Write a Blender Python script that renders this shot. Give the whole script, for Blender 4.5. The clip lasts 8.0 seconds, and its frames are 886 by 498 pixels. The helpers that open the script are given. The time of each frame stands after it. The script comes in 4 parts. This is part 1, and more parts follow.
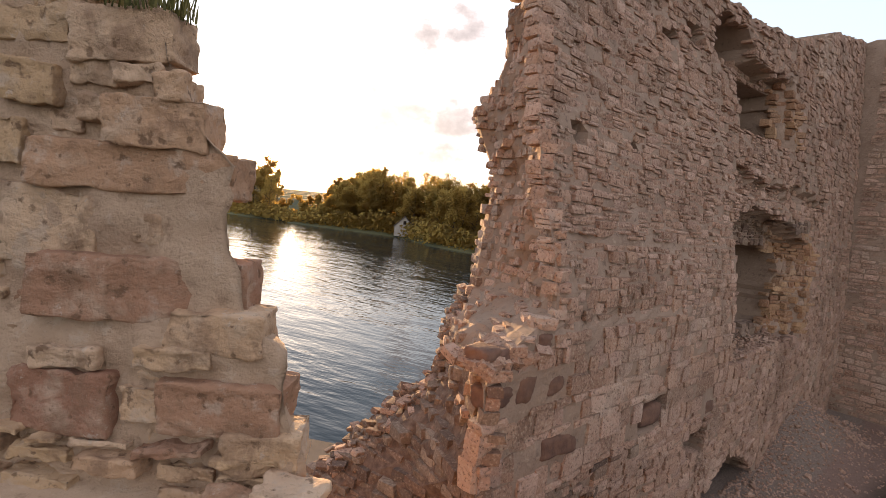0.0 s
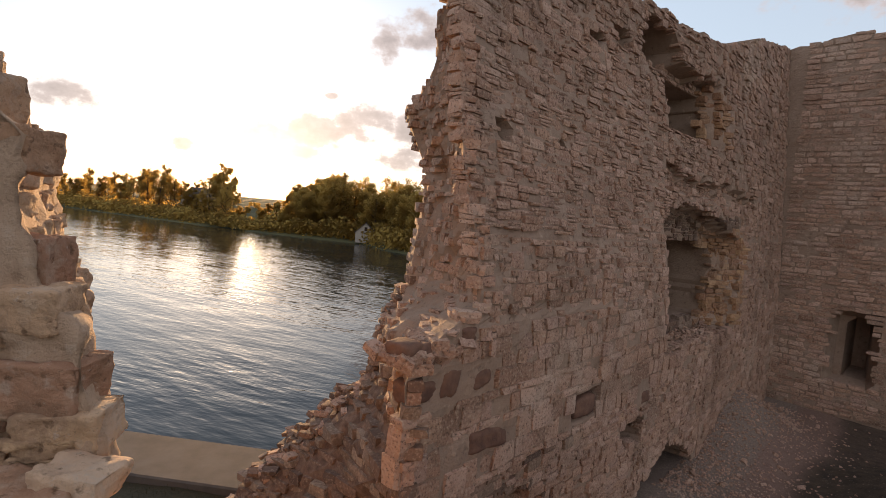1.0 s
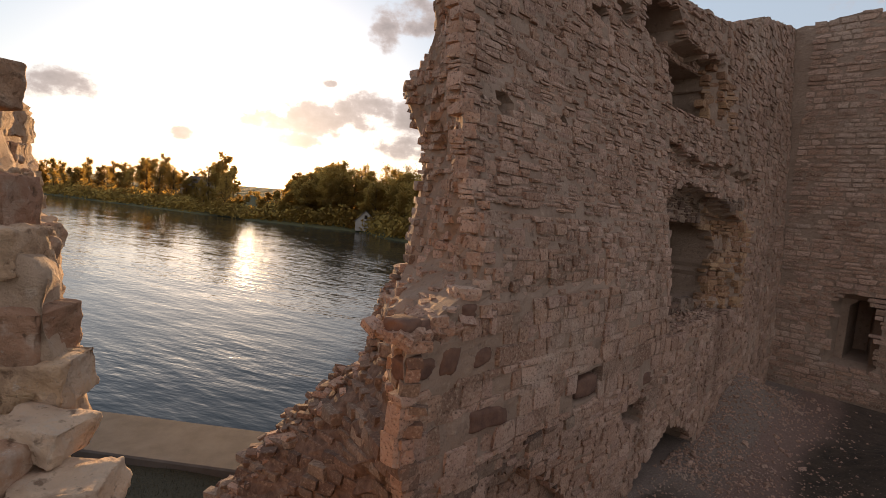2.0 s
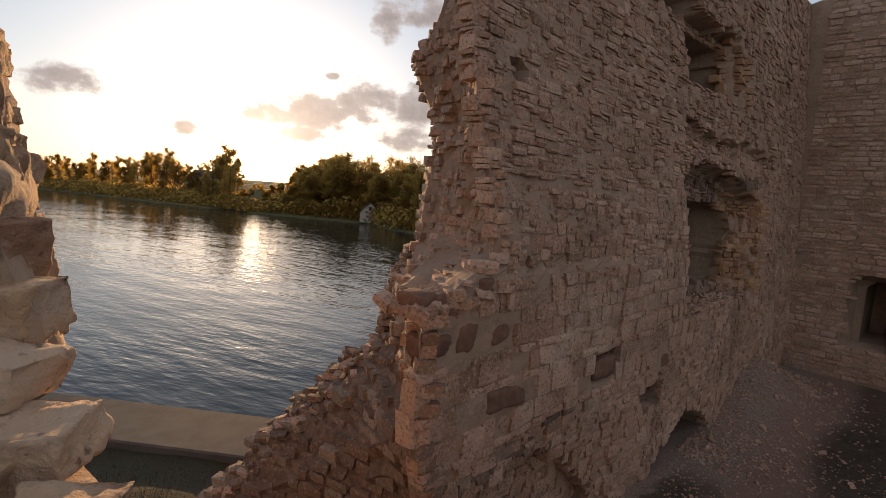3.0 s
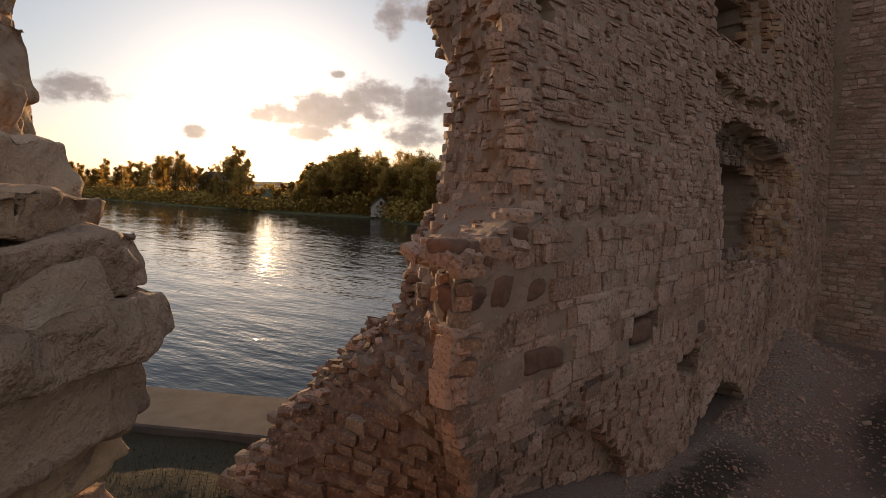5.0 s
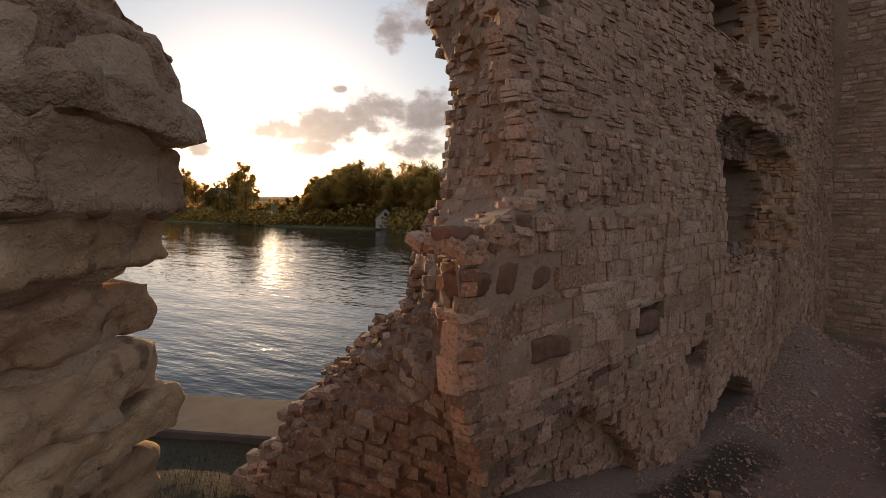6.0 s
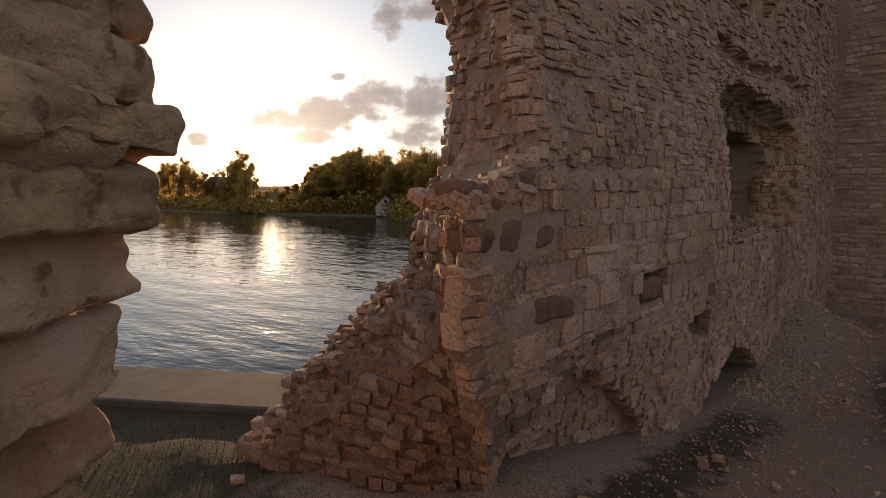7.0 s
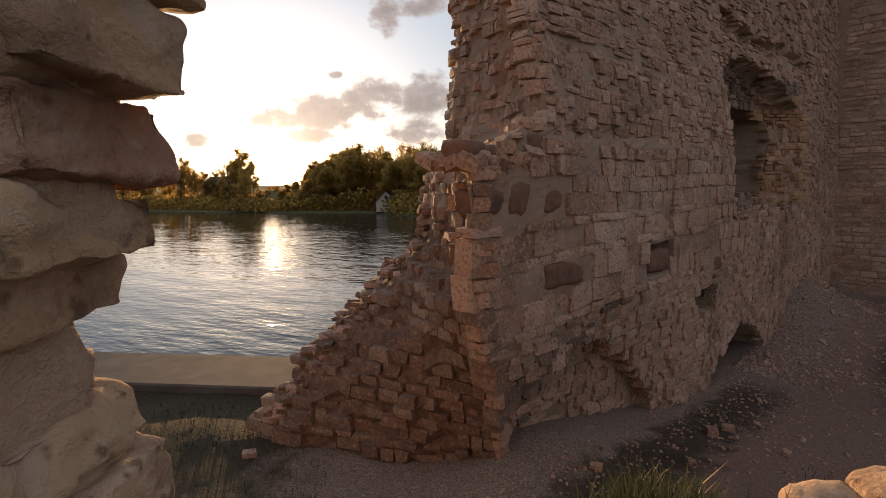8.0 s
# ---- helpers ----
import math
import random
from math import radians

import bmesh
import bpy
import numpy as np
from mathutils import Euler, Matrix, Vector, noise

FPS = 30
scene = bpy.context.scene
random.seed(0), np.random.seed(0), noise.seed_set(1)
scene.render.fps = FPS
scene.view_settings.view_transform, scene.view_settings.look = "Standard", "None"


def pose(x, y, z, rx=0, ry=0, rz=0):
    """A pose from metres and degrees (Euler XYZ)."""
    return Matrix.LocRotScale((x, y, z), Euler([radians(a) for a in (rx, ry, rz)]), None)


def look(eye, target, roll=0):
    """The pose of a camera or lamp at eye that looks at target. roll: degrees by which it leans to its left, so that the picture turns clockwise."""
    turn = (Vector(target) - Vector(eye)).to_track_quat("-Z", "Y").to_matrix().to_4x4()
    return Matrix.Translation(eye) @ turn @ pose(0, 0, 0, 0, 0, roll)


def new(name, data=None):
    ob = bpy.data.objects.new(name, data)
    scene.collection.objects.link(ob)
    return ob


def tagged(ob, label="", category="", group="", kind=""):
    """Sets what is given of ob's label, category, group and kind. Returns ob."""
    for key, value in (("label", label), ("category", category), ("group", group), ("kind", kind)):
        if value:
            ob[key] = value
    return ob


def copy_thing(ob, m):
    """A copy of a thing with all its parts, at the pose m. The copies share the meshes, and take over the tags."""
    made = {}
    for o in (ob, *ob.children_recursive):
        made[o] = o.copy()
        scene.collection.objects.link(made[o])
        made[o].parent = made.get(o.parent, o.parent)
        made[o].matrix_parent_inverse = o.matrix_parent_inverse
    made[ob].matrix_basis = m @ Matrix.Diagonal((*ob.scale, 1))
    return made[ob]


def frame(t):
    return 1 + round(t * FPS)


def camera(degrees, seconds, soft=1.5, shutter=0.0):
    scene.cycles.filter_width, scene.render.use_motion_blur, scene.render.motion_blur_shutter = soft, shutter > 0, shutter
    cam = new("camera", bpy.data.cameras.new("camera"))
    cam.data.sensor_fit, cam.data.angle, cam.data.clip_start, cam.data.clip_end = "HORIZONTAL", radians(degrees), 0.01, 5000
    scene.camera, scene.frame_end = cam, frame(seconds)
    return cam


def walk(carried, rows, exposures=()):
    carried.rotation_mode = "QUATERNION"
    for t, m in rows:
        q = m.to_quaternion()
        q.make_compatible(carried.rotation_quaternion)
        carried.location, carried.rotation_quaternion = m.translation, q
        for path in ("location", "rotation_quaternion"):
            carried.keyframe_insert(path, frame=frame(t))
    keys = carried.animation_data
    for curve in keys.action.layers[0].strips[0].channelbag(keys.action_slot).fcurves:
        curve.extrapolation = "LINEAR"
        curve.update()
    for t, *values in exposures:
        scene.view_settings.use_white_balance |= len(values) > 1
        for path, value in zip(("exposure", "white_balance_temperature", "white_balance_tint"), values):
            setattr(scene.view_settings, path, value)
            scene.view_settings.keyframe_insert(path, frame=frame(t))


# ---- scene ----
cam = camera(83.1, 8.0, soft=0.7)
PATH = [
    (0, (0.931, 1.157, 6.438), (0.747, 4.138, 6.173), 5.8),
    (0.5, (1.221, 1.257, 6.349), (1.155, 4.245, 6.093), 5.3),
    (1, (1.429, 1.161, 6.363), (1.455, 4.154, 6.152), 4.9),
    (1.5, (1.467, 1.188, 6.321), (1.496, 4.179, 6.084), 4.8),
    (3, (1.361, 1.548, 5.947), (1.367, 4.529, 5.617), 4.0),
    (3.5, (1.276, 1.645, 5.877), (1.244, 4.632, 5.592), 3.5),
    (4, (1.221, 1.740, 5.739), (1.176, 4.720, 5.403), 3.0),
    (4.5, (1.207, 1.812, 5.594), (1.159, 4.790, 5.228), 2.7),
    (5, (1.192, 1.890, 5.431), (1.132, 4.866, 5.064), 1.9),
    (6.5, (1.210, 1.768, 5.098), (1.109, 4.753, 4.815), -0.0),
    (7, (1.181, 1.812, 4.920), (1.085, 4.787, 4.543), -0.2),
    (7.5, (1.146, 1.811, 4.780), (1.043, 4.788, 4.431), -1.0),
    (8, (1.099, 1.776, 4.604), (0.997, 4.749, 4.206), -1.3),
]
EXPOSURES = [(t, stops, 7600, 24) for t, stops in ((0.0, 1.42), (0.5, 1.08), (1.0, 0.85), (1.5, 0.7), (3.0, 0.35), (4.0, 0.2), (5.0, 0.1), (6.5, 0.24), (7.0, 0.26), (8.0, 0.32))]
walk(cam, [(t, look(eye, target, roll)) for t, eye, target, roll in PATH], EXPOSURES)

# ---------------------------------------------------------------- light
SUN_AZ, SUN_EL = -20.4, 2.2


def heading(az, el):
    a, e = radians(az), radians(el)
    return Vector((math.sin(a) * math.cos(e), math.cos(a) * math.cos(e), math.sin(e)))


SUN_DIR = heading(SUN_AZ, SUN_EL)
sun = new("sun", bpy.data.lights.new("sun", "SUN"))
sun.data.energy, sun.data.angle, sun.data.color = 4.4, radians(0.6), (1.0, 0.66, 0.32)
sun.rotation_mode = "QUATERNION"
sun.rotation_quaternion = SUN_DIR.to_track_quat("Z", "Y")


class Nodes:
    """Small helper to write node trees."""

    def __init__(self, tree):
        self.tree = tree
        tree.nodes.clear()

    def add(self, kind, **sets):
        n = self.tree.nodes.new(kind)
        for k, v in sets.items():
            setattr(n, k, v)
        return n

    def put(self, socket, value):
        if hasattr(value, "is_output"):
            self.tree.links.new(value, socket)
        else:
            socket.default_value = value

    def math(self, op, a, b=0.0, c=0.0, clamp=False):
        n = self.add("ShaderNodeMath", operation=op, use_clamp=clamp)
        for i, v in enumerate((a, b, c)):
            self.put(n.inputs[i], v)
        return n.outputs[0]

    def vec(self, op, a, b=(0, 0, 0)):
        n = self.add("ShaderNodeVectorMath", operation=op)
        self.put(n.inputs[0], a)
        self.put(n.inputs[1], b)
        return n.outputs["Value"] if op in ("DOT_PRODUCT", "LENGTH", "DISTANCE") else n.outputs[0]

    def noise(self, vector, scale, detail=4.0, rough=0.55, colour=False):
        n = self.add("ShaderNodeTexNoise")
        self.put(n.inputs["Vector"], vector)
        n.inputs["Scale"].default_value, n.inputs["Detail"].default_value, n.inputs["Roughness"].default_value = scale, detail, rough
        return n.outputs[1 if colour else 0]

    def ramp(self, value, *stops):
        n = self.add("ShaderNodeValToRGB")
        self.put(n.inputs[0], value)
        els = n.color_ramp.elements
        while len(els) < len(stops):
            els.new(0.5)
        for el, (p, c) in zip(els, stops):
            el.position, el.color = p, (*c, 1)
        return n.outputs[0]

    def span(self, value, a, b, lo=0.0, hi=1.0, smooth=True):
        n = self.add("ShaderNodeMapRange", interpolation_type="SMOOTHSTEP" if smooth else "LINEAR")
        for i, v in enumerate((value, a, b, lo, hi)):
            self.put(n.inputs[i], v)
        return n.outputs[0]

    def mix(self, fac, a, b, how="MIX"):
        n = self.add("ShaderNodeMix", data_type="RGBA", blend_type=how)
        self.put(n.inputs[0], fac)
        for s, v in ((n.inputs[6], a), (n.inputs[7], b)):
            self.put(s, v if hasattr(v, "is_output") else (*v, 1))
        return n.outputs[2]


world = bpy.data.worlds.new("sky")
scene.world = world
world.use_nodes = True
w = Nodes(world.node_tree)
way = w.vec("NORMALIZE", w.add("ShaderNodeTexCoord").outputs["Generated"])
sky = w.add("ShaderNodeTexSky", sky_type="NISHITA", sun_disc=False, sun_elevation=radians(SUN_EL + 5.2), sun_rotation=radians(SUN_AZ),
            air_density=1.0, dust_density=0.35, ozone_density=1.4)
SKY = 0.05
base = w.vec("SCALE", sky.outputs[0])
base.node.inputs["Scale"].default_value = SKY
facing = w.vec("DOT_PRODUCT", way, (math.sin(radians(SUN_AZ)), math.cos(radians(SUN_AZ)), 0.0))
veil = w.mix(w.span(facing, -0.35, 0.75), (0.262, 0.285, 0.325), (0.205, 0.295, 0.375))
base = w.vec("ADD", base, veil)  # thin high veil of cloud over the whole sky
# the haze round the low sun
ang = w.math("ARCCOSINE", w.math("MINIMUM", w.vec("DOT_PRODUCT", way, tuple(SUN_DIR)), 0.99999))


def halo(width, power, colour):
    f = w.math("MULTIPLY", w.math("EXPONENT", w.math("MULTIPLY", ang, -1 / radians(width))), power)
    n = w.vec("SCALE", colour)
    w.put(n.node.inputs["Scale"], f)
    return n


def bloom(width, power, colour):
    f = w.math("MULTIPLY", w.math("EXPONENT", w.math("MULTIPLY", w.math("MULTIPLY", ang, ang), -1 / radians(width) ** 2)), power)
    n = w.vec("SCALE", colour)
    w.put(n.node.inputs["Scale"], f)
    return n


glow = w.vec("ADD", halo(1.2, 26.0, (1, 0.80, 0.44)), halo(5.0, 0.9, (1, 0.90, 0.70)))
glow = w.vec("ADD", glow, bloom(13.0, 0.62, (1.0, 0.95, 0.82)))
glow = w.vec("ADD", glow, halo(17.0, 0.16, (0.82, 0.95, 1.0)))
clear = w.vec("ADD", base, glow)
# clouds: soft banks, their rims lit by the sun behind them
puff = w.noise(w.vec("MULTIPLY", way, (1, 1, 1.9)), 13.0, 8.0, 0.6)
billow = w.noise(w.vec("ADD", way, (3.1, 0.4, 1.7)), 34.0, 5.0, 0.6)
cover = None
for az, el, wide, high in [(-19.5, 7.0, 4.0, 1.5), (-14.5, 7.8, 5.0, 2.4), (-9.0, 8.9, 5.5, 2.6), (-3.6, 9.2, 4.6, 2.4), (-16.5, 5.3, 3.2, 1.1), (-4.0, 5.7, 4.6, 1.4),
                           (-7.4, 17.2, 1.9, 2.6), (-4.0, 19.0, 3.2, 2.6), (-37.0, 7.6, 3.4, 1.5), (-27.5, 4.8, 1.2, 0.9), (-13.3, 11.6, 1.0, 0.5),
                           (14.0, 9.0, 9.0, 3.0), (40.0, 24.0, 10.0, 4.0), (110.0, 18.0, 16.0, 4.0), (170.0, 22.0, 20.0, 5.0), (-95.0, 16.0, 14.0, 4.0)]:
    c = heading(az, el)
    right = Vector((math.cos(radians(az)), -math.sin(radians(az)), 0))
    up = right.cross(c)
    off = w.vec("SUBTRACT", way, tuple(c))
    dx = w.math("MULTIPLY", w.vec("DOT_PRODUCT", off, tuple(right)), 1 / radians(wide))
    dy = w.math("MULTIPLY", w.vec("DOT_PRODUCT", off, tuple(up)), 1 / radians(high))
    r = w.math("SQRT", w.math("ADD", w.math("MULTIPLY", dx, dx), w.math("MULTIPLY", dy, dy)))
    blob = w.math("SUBTRACT", 1.0, r)
    cover = blob if cover is None else w.math("MAXIMUM", cover, blob)
ragged = w.math("ADD", w.math("MULTIPLY", w.math("SUBTRACT", puff, 0.5), 2.2), w.math("MULTIPLY", w.math("SUBTRACT", billow, 0.5), 1.1))
thick = w.math("ADD", w.math("MINIMUM", cover, 0.55), ragged)
mask = w.span(thick, -0.08, 0.5)
shade = w.span(thick, 0.15, 0.95, 1.3, 0.8)
body_of_cloud = w.vec("SCALE", (0.265, 0.262, 0.27))
w.put(body_of_cloud.node.inputs["Scale"], shade)
grey = w.vec("ADD", body_of_cloud, halo(6.0, 0.8, (1.0, 0.80, 0.55)))
final = w.mix(w.math("MULTIPLY", mask, 0.9), clear, grey)
bg = w.add("ShaderNodeBackground")
w.put(bg.inputs[0], final)
w.put(w.add("ShaderNodeOutputWorld").inputs[0], bg.outputs[0])


# ---------------------------------------------------------------- materials
def material(name, build, bump=0.0, dist=0.02):
    m = bpy.data.materials.new(name)
    m.use_nodes = True
    n = Nodes(m.node_tree)
    b = n.add("ShaderNodeBsdfPrincipled")
    n.put(n.add("ShaderNodeOutputMaterial").inputs[0], b.outputs[0])
    pos = n.add("ShaderNodeNewGeometry").outputs["Position"]
    colour, rough, height = build(n, pos, b)
    n.put(b.inputs["Base Color"], colour if hasattr(colour, "is_output") else (*colour, 1))
    n.put(b.inputs["Roughness"], rough)
    if height is not None:
        k = n.add("ShaderNodeBump")
        k.inputs["Strength"].default_value, k.inputs["Distance"].default_value = bump, dist
        n.put(k.inputs["Height"], height)
        n.put(b.inputs["Normal"], k.outputs[0])
    return m


def chance(n, single):
    """A value of its own for each stone: by object, or by island where stones are joined."""
    if single:
        return n.add("ShaderNodeObjectInfo").outputs["Random"]
    return n.add("ShaderNodeNewGeometry").outputs["Random Per Island"]


def masonry(single, tones, stain=0.5, pale=1.0):
    def build(n, pos, b):
        r = chance(n, single)
        col = n.ramp(r, *[(i / (len(tones) - 1), c) for i, c in enumerate(tones)])
        blotch = n.noise(pos, 1.1, 5, 0.6)
        grain = n.noise(pos, 26, 6, 0.65)
        fine = n.noise(pos, 140, 4, 0.6)
        col = n.mix(n.span(blotch, 0.48, 0.68, 0, stain), col, (0.17, 0.115, 0.08))
        wash = n.noise(n.vec("ADD", pos, (7, 3, 1)), 0.42, 5, 0.62)
        col = n.mix(n.span(wash, 0.54, 0.68, 0, 0.6 * pale), col, (0.56, 0.445, 0.36))
        col = n.mix(n.span(wash, 0.46, 0.32, 0, 0.5), col, (0.19, 0.10, 0.065))
        col = n.mix(n.span(grain, 0.5, 0.68, 0, 0.75 * pale), col, (0.55, 0.43, 0.33))
        col = n.mix(n.span(grain, 0.47, 0.33, 0, 0.8), col, (0.10, 0.068, 0.05))
        lump = n.noise(pos, 9, 4, 0.6)
        h = n.math("ADD", n.math("ADD", n.math("MULTIPLY", grain, 1.0), n.math("MULTIPLY", fine, 0.35)), n.math("MULTIPLY", lump, 1.6))
        col = n.mix(n.span(lump, 0.42, 0.30, 0, 0.55), col, (0.15, 0.10, 0.07))
        col = n.mix(n.span(lump, 0.60, 0.74, 0, 0.5 * pale), col, (0.57, 0.445, 0.32))
        return col, 0.93, h
    return build


DOLOMITE = [(0.282, 0.164, 0.113), (0.507, 0.319, 0.231), (0.410, 0.246, 0.174), (0.597, 0.405, 0.316), (0.349, 0.204, 0.144), (0.492, 0.307, 0.213), (0.432, 0.279, 0.220), (0.529, 0.338, 0.243)]
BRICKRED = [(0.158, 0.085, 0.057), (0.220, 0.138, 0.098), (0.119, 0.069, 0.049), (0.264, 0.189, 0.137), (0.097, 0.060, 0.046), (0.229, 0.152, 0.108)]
stone_one = material("stone", masonry(True, DOLOMITE), 1.0, 0.03)
stone_many = material("stone_bulk", masonry(False, DOLOMITE), 1.0, 0.03)
WARMBRICK = [(0.378, 0.209, 0.110), (0.306, 0.152, 0.085), (0.450, 0.275, 0.150), (0.243, 0.119, 0.070), (0.414, 0.237, 0.120)]
warm_brick = material("ochre_brick", masonry(False, WARMBRICK, 0.3, 0.5), 0.8, 0.015)
brick_many = material("old_brick", masonry(False, BRICKRED, 0.35, 0.45), 0.8, 0.015)


def mortar_build(n, pos, b):
    big = n.noise(pos, 0.7, 4, 0.6)
    mid = n.noise(pos, 9, 6, 0.65)
    fine = n.noise(pos, 70, 5, 0.7)
    col = n.ramp(big, (0.3, (0.29, 0.20, 0.145)), (0.5, (0.37, 0.27, 0.205)), (0.72, (0.25, 0.167, 0.12)))
    col = n.mix(n.span(mid, 0.55, 0.75, 0, 0.6), col, (0.52, 0.41, 0.305))
    col = n.mix(n.span(mid, 0.45, 0.28, 0, 0.7), col, (0.13, 0.09, 0.065))
    grit = n.noise(pos, 240, 4, 0.7)
    col = n.mix(n.span(grit, 0.56, 0.74, 0, 0.4), col, (0.52, 0.40, 0.30))
    col = n.mix(n.span(fine, 0.42, 0.28, 0, 0.6), col, (0.14, 0.095, 0.065))
    return col, 0.96, n.math("ADD", n.math("ADD", mid, n.math("MULTIPLY", fine, 0.5)), n.math("MULTIPLY", grit, 0.12))


mortar = material("lime_mortar", mortar_build, 0.9, 0.04)


def earth_mortar_build(n, pos, b):
    mid = n.noise(pos, 8, 6, 0.65)
    fine = n.noise(pos, 60, 5, 0.7)
    col = n.ramp(mid, (0.3, (0.085, 0.05, 0.036)), (0.52, (0.17, 0.105, 0.075)), (0.72, (0.28, 0.185, 0.135)))
    return n.mix(n.span(fine, 0.44, 0.3, 0, 0.6), col, (0.06, 0.04, 0.03)), 0.97, n.math("ADD", mid, n.math("MULTIPLY", fine, 0.5))


earth_mortar = material("earthy_mortar", earth_mortar_build, 0.9, 0.04)


def pale_mortar_build(n, pos, b):
    """Smoother, thickly smeared lime mortar of the stump."""
    big = n.noise(pos, 2.2, 5, 0.6)
    mid = n.noise(pos, 13, 6, 0.65)
    fine = n.noise(pos, 90, 5, 0.7)
    col = n.ramp(big, (0.32, (0.464, 0.307, 0.209)), (0.5, (0.580, 0.412, 0.290)), (0.7, (0.522, 0.348, 0.232)))
    col = n.mix(n.span(mid, 0.54, 0.72, 0, 0.6), col, (0.66, 0.54, 0.43))
    col = n.mix(n.span(mid, 0.44, 0.30, 0, 0.55), col, (0.26, 0.165, 0.105))
    col = n.mix(n.span(fine, 0.40, 0.28, 0, 0.6), col, (0.2, 0.13, 0.09))
    col = n.mix(n.span(fine, 0.60, 0.72, 0, 0.4), col, (0.68, 0.57, 0.46))
    return col, 0.95, n.math("ADD", n.math("MULTIPLY", mid, 1.2), n.math("MULTIPLY", fine, 0.5))


pale_mortar = material("smeared_lime_mortar", pale_mortar_build, 1.0, 0.03)


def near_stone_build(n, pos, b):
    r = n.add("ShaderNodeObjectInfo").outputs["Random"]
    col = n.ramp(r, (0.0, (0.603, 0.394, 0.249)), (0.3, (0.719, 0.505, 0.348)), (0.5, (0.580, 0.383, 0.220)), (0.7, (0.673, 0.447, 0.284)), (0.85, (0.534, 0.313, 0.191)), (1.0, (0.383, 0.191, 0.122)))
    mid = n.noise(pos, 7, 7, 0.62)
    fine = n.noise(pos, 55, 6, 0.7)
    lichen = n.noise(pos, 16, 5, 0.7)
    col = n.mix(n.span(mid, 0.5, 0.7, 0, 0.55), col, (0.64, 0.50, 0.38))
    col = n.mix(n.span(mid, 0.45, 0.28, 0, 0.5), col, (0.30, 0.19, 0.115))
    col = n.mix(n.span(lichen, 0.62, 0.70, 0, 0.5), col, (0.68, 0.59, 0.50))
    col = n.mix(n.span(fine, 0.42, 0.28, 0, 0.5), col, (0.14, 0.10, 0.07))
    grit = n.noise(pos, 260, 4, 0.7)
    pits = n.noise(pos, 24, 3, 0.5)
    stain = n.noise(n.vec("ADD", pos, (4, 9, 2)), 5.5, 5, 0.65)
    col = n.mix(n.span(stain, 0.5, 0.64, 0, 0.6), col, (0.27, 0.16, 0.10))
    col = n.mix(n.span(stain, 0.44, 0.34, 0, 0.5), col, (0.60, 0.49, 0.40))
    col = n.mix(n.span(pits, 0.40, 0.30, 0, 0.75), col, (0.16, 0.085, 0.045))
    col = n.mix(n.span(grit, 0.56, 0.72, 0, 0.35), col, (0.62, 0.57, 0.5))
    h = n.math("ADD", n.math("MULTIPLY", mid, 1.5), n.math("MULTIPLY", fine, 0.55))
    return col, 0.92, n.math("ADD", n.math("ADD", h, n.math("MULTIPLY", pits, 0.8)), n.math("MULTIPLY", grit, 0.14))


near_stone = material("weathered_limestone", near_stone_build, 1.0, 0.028)


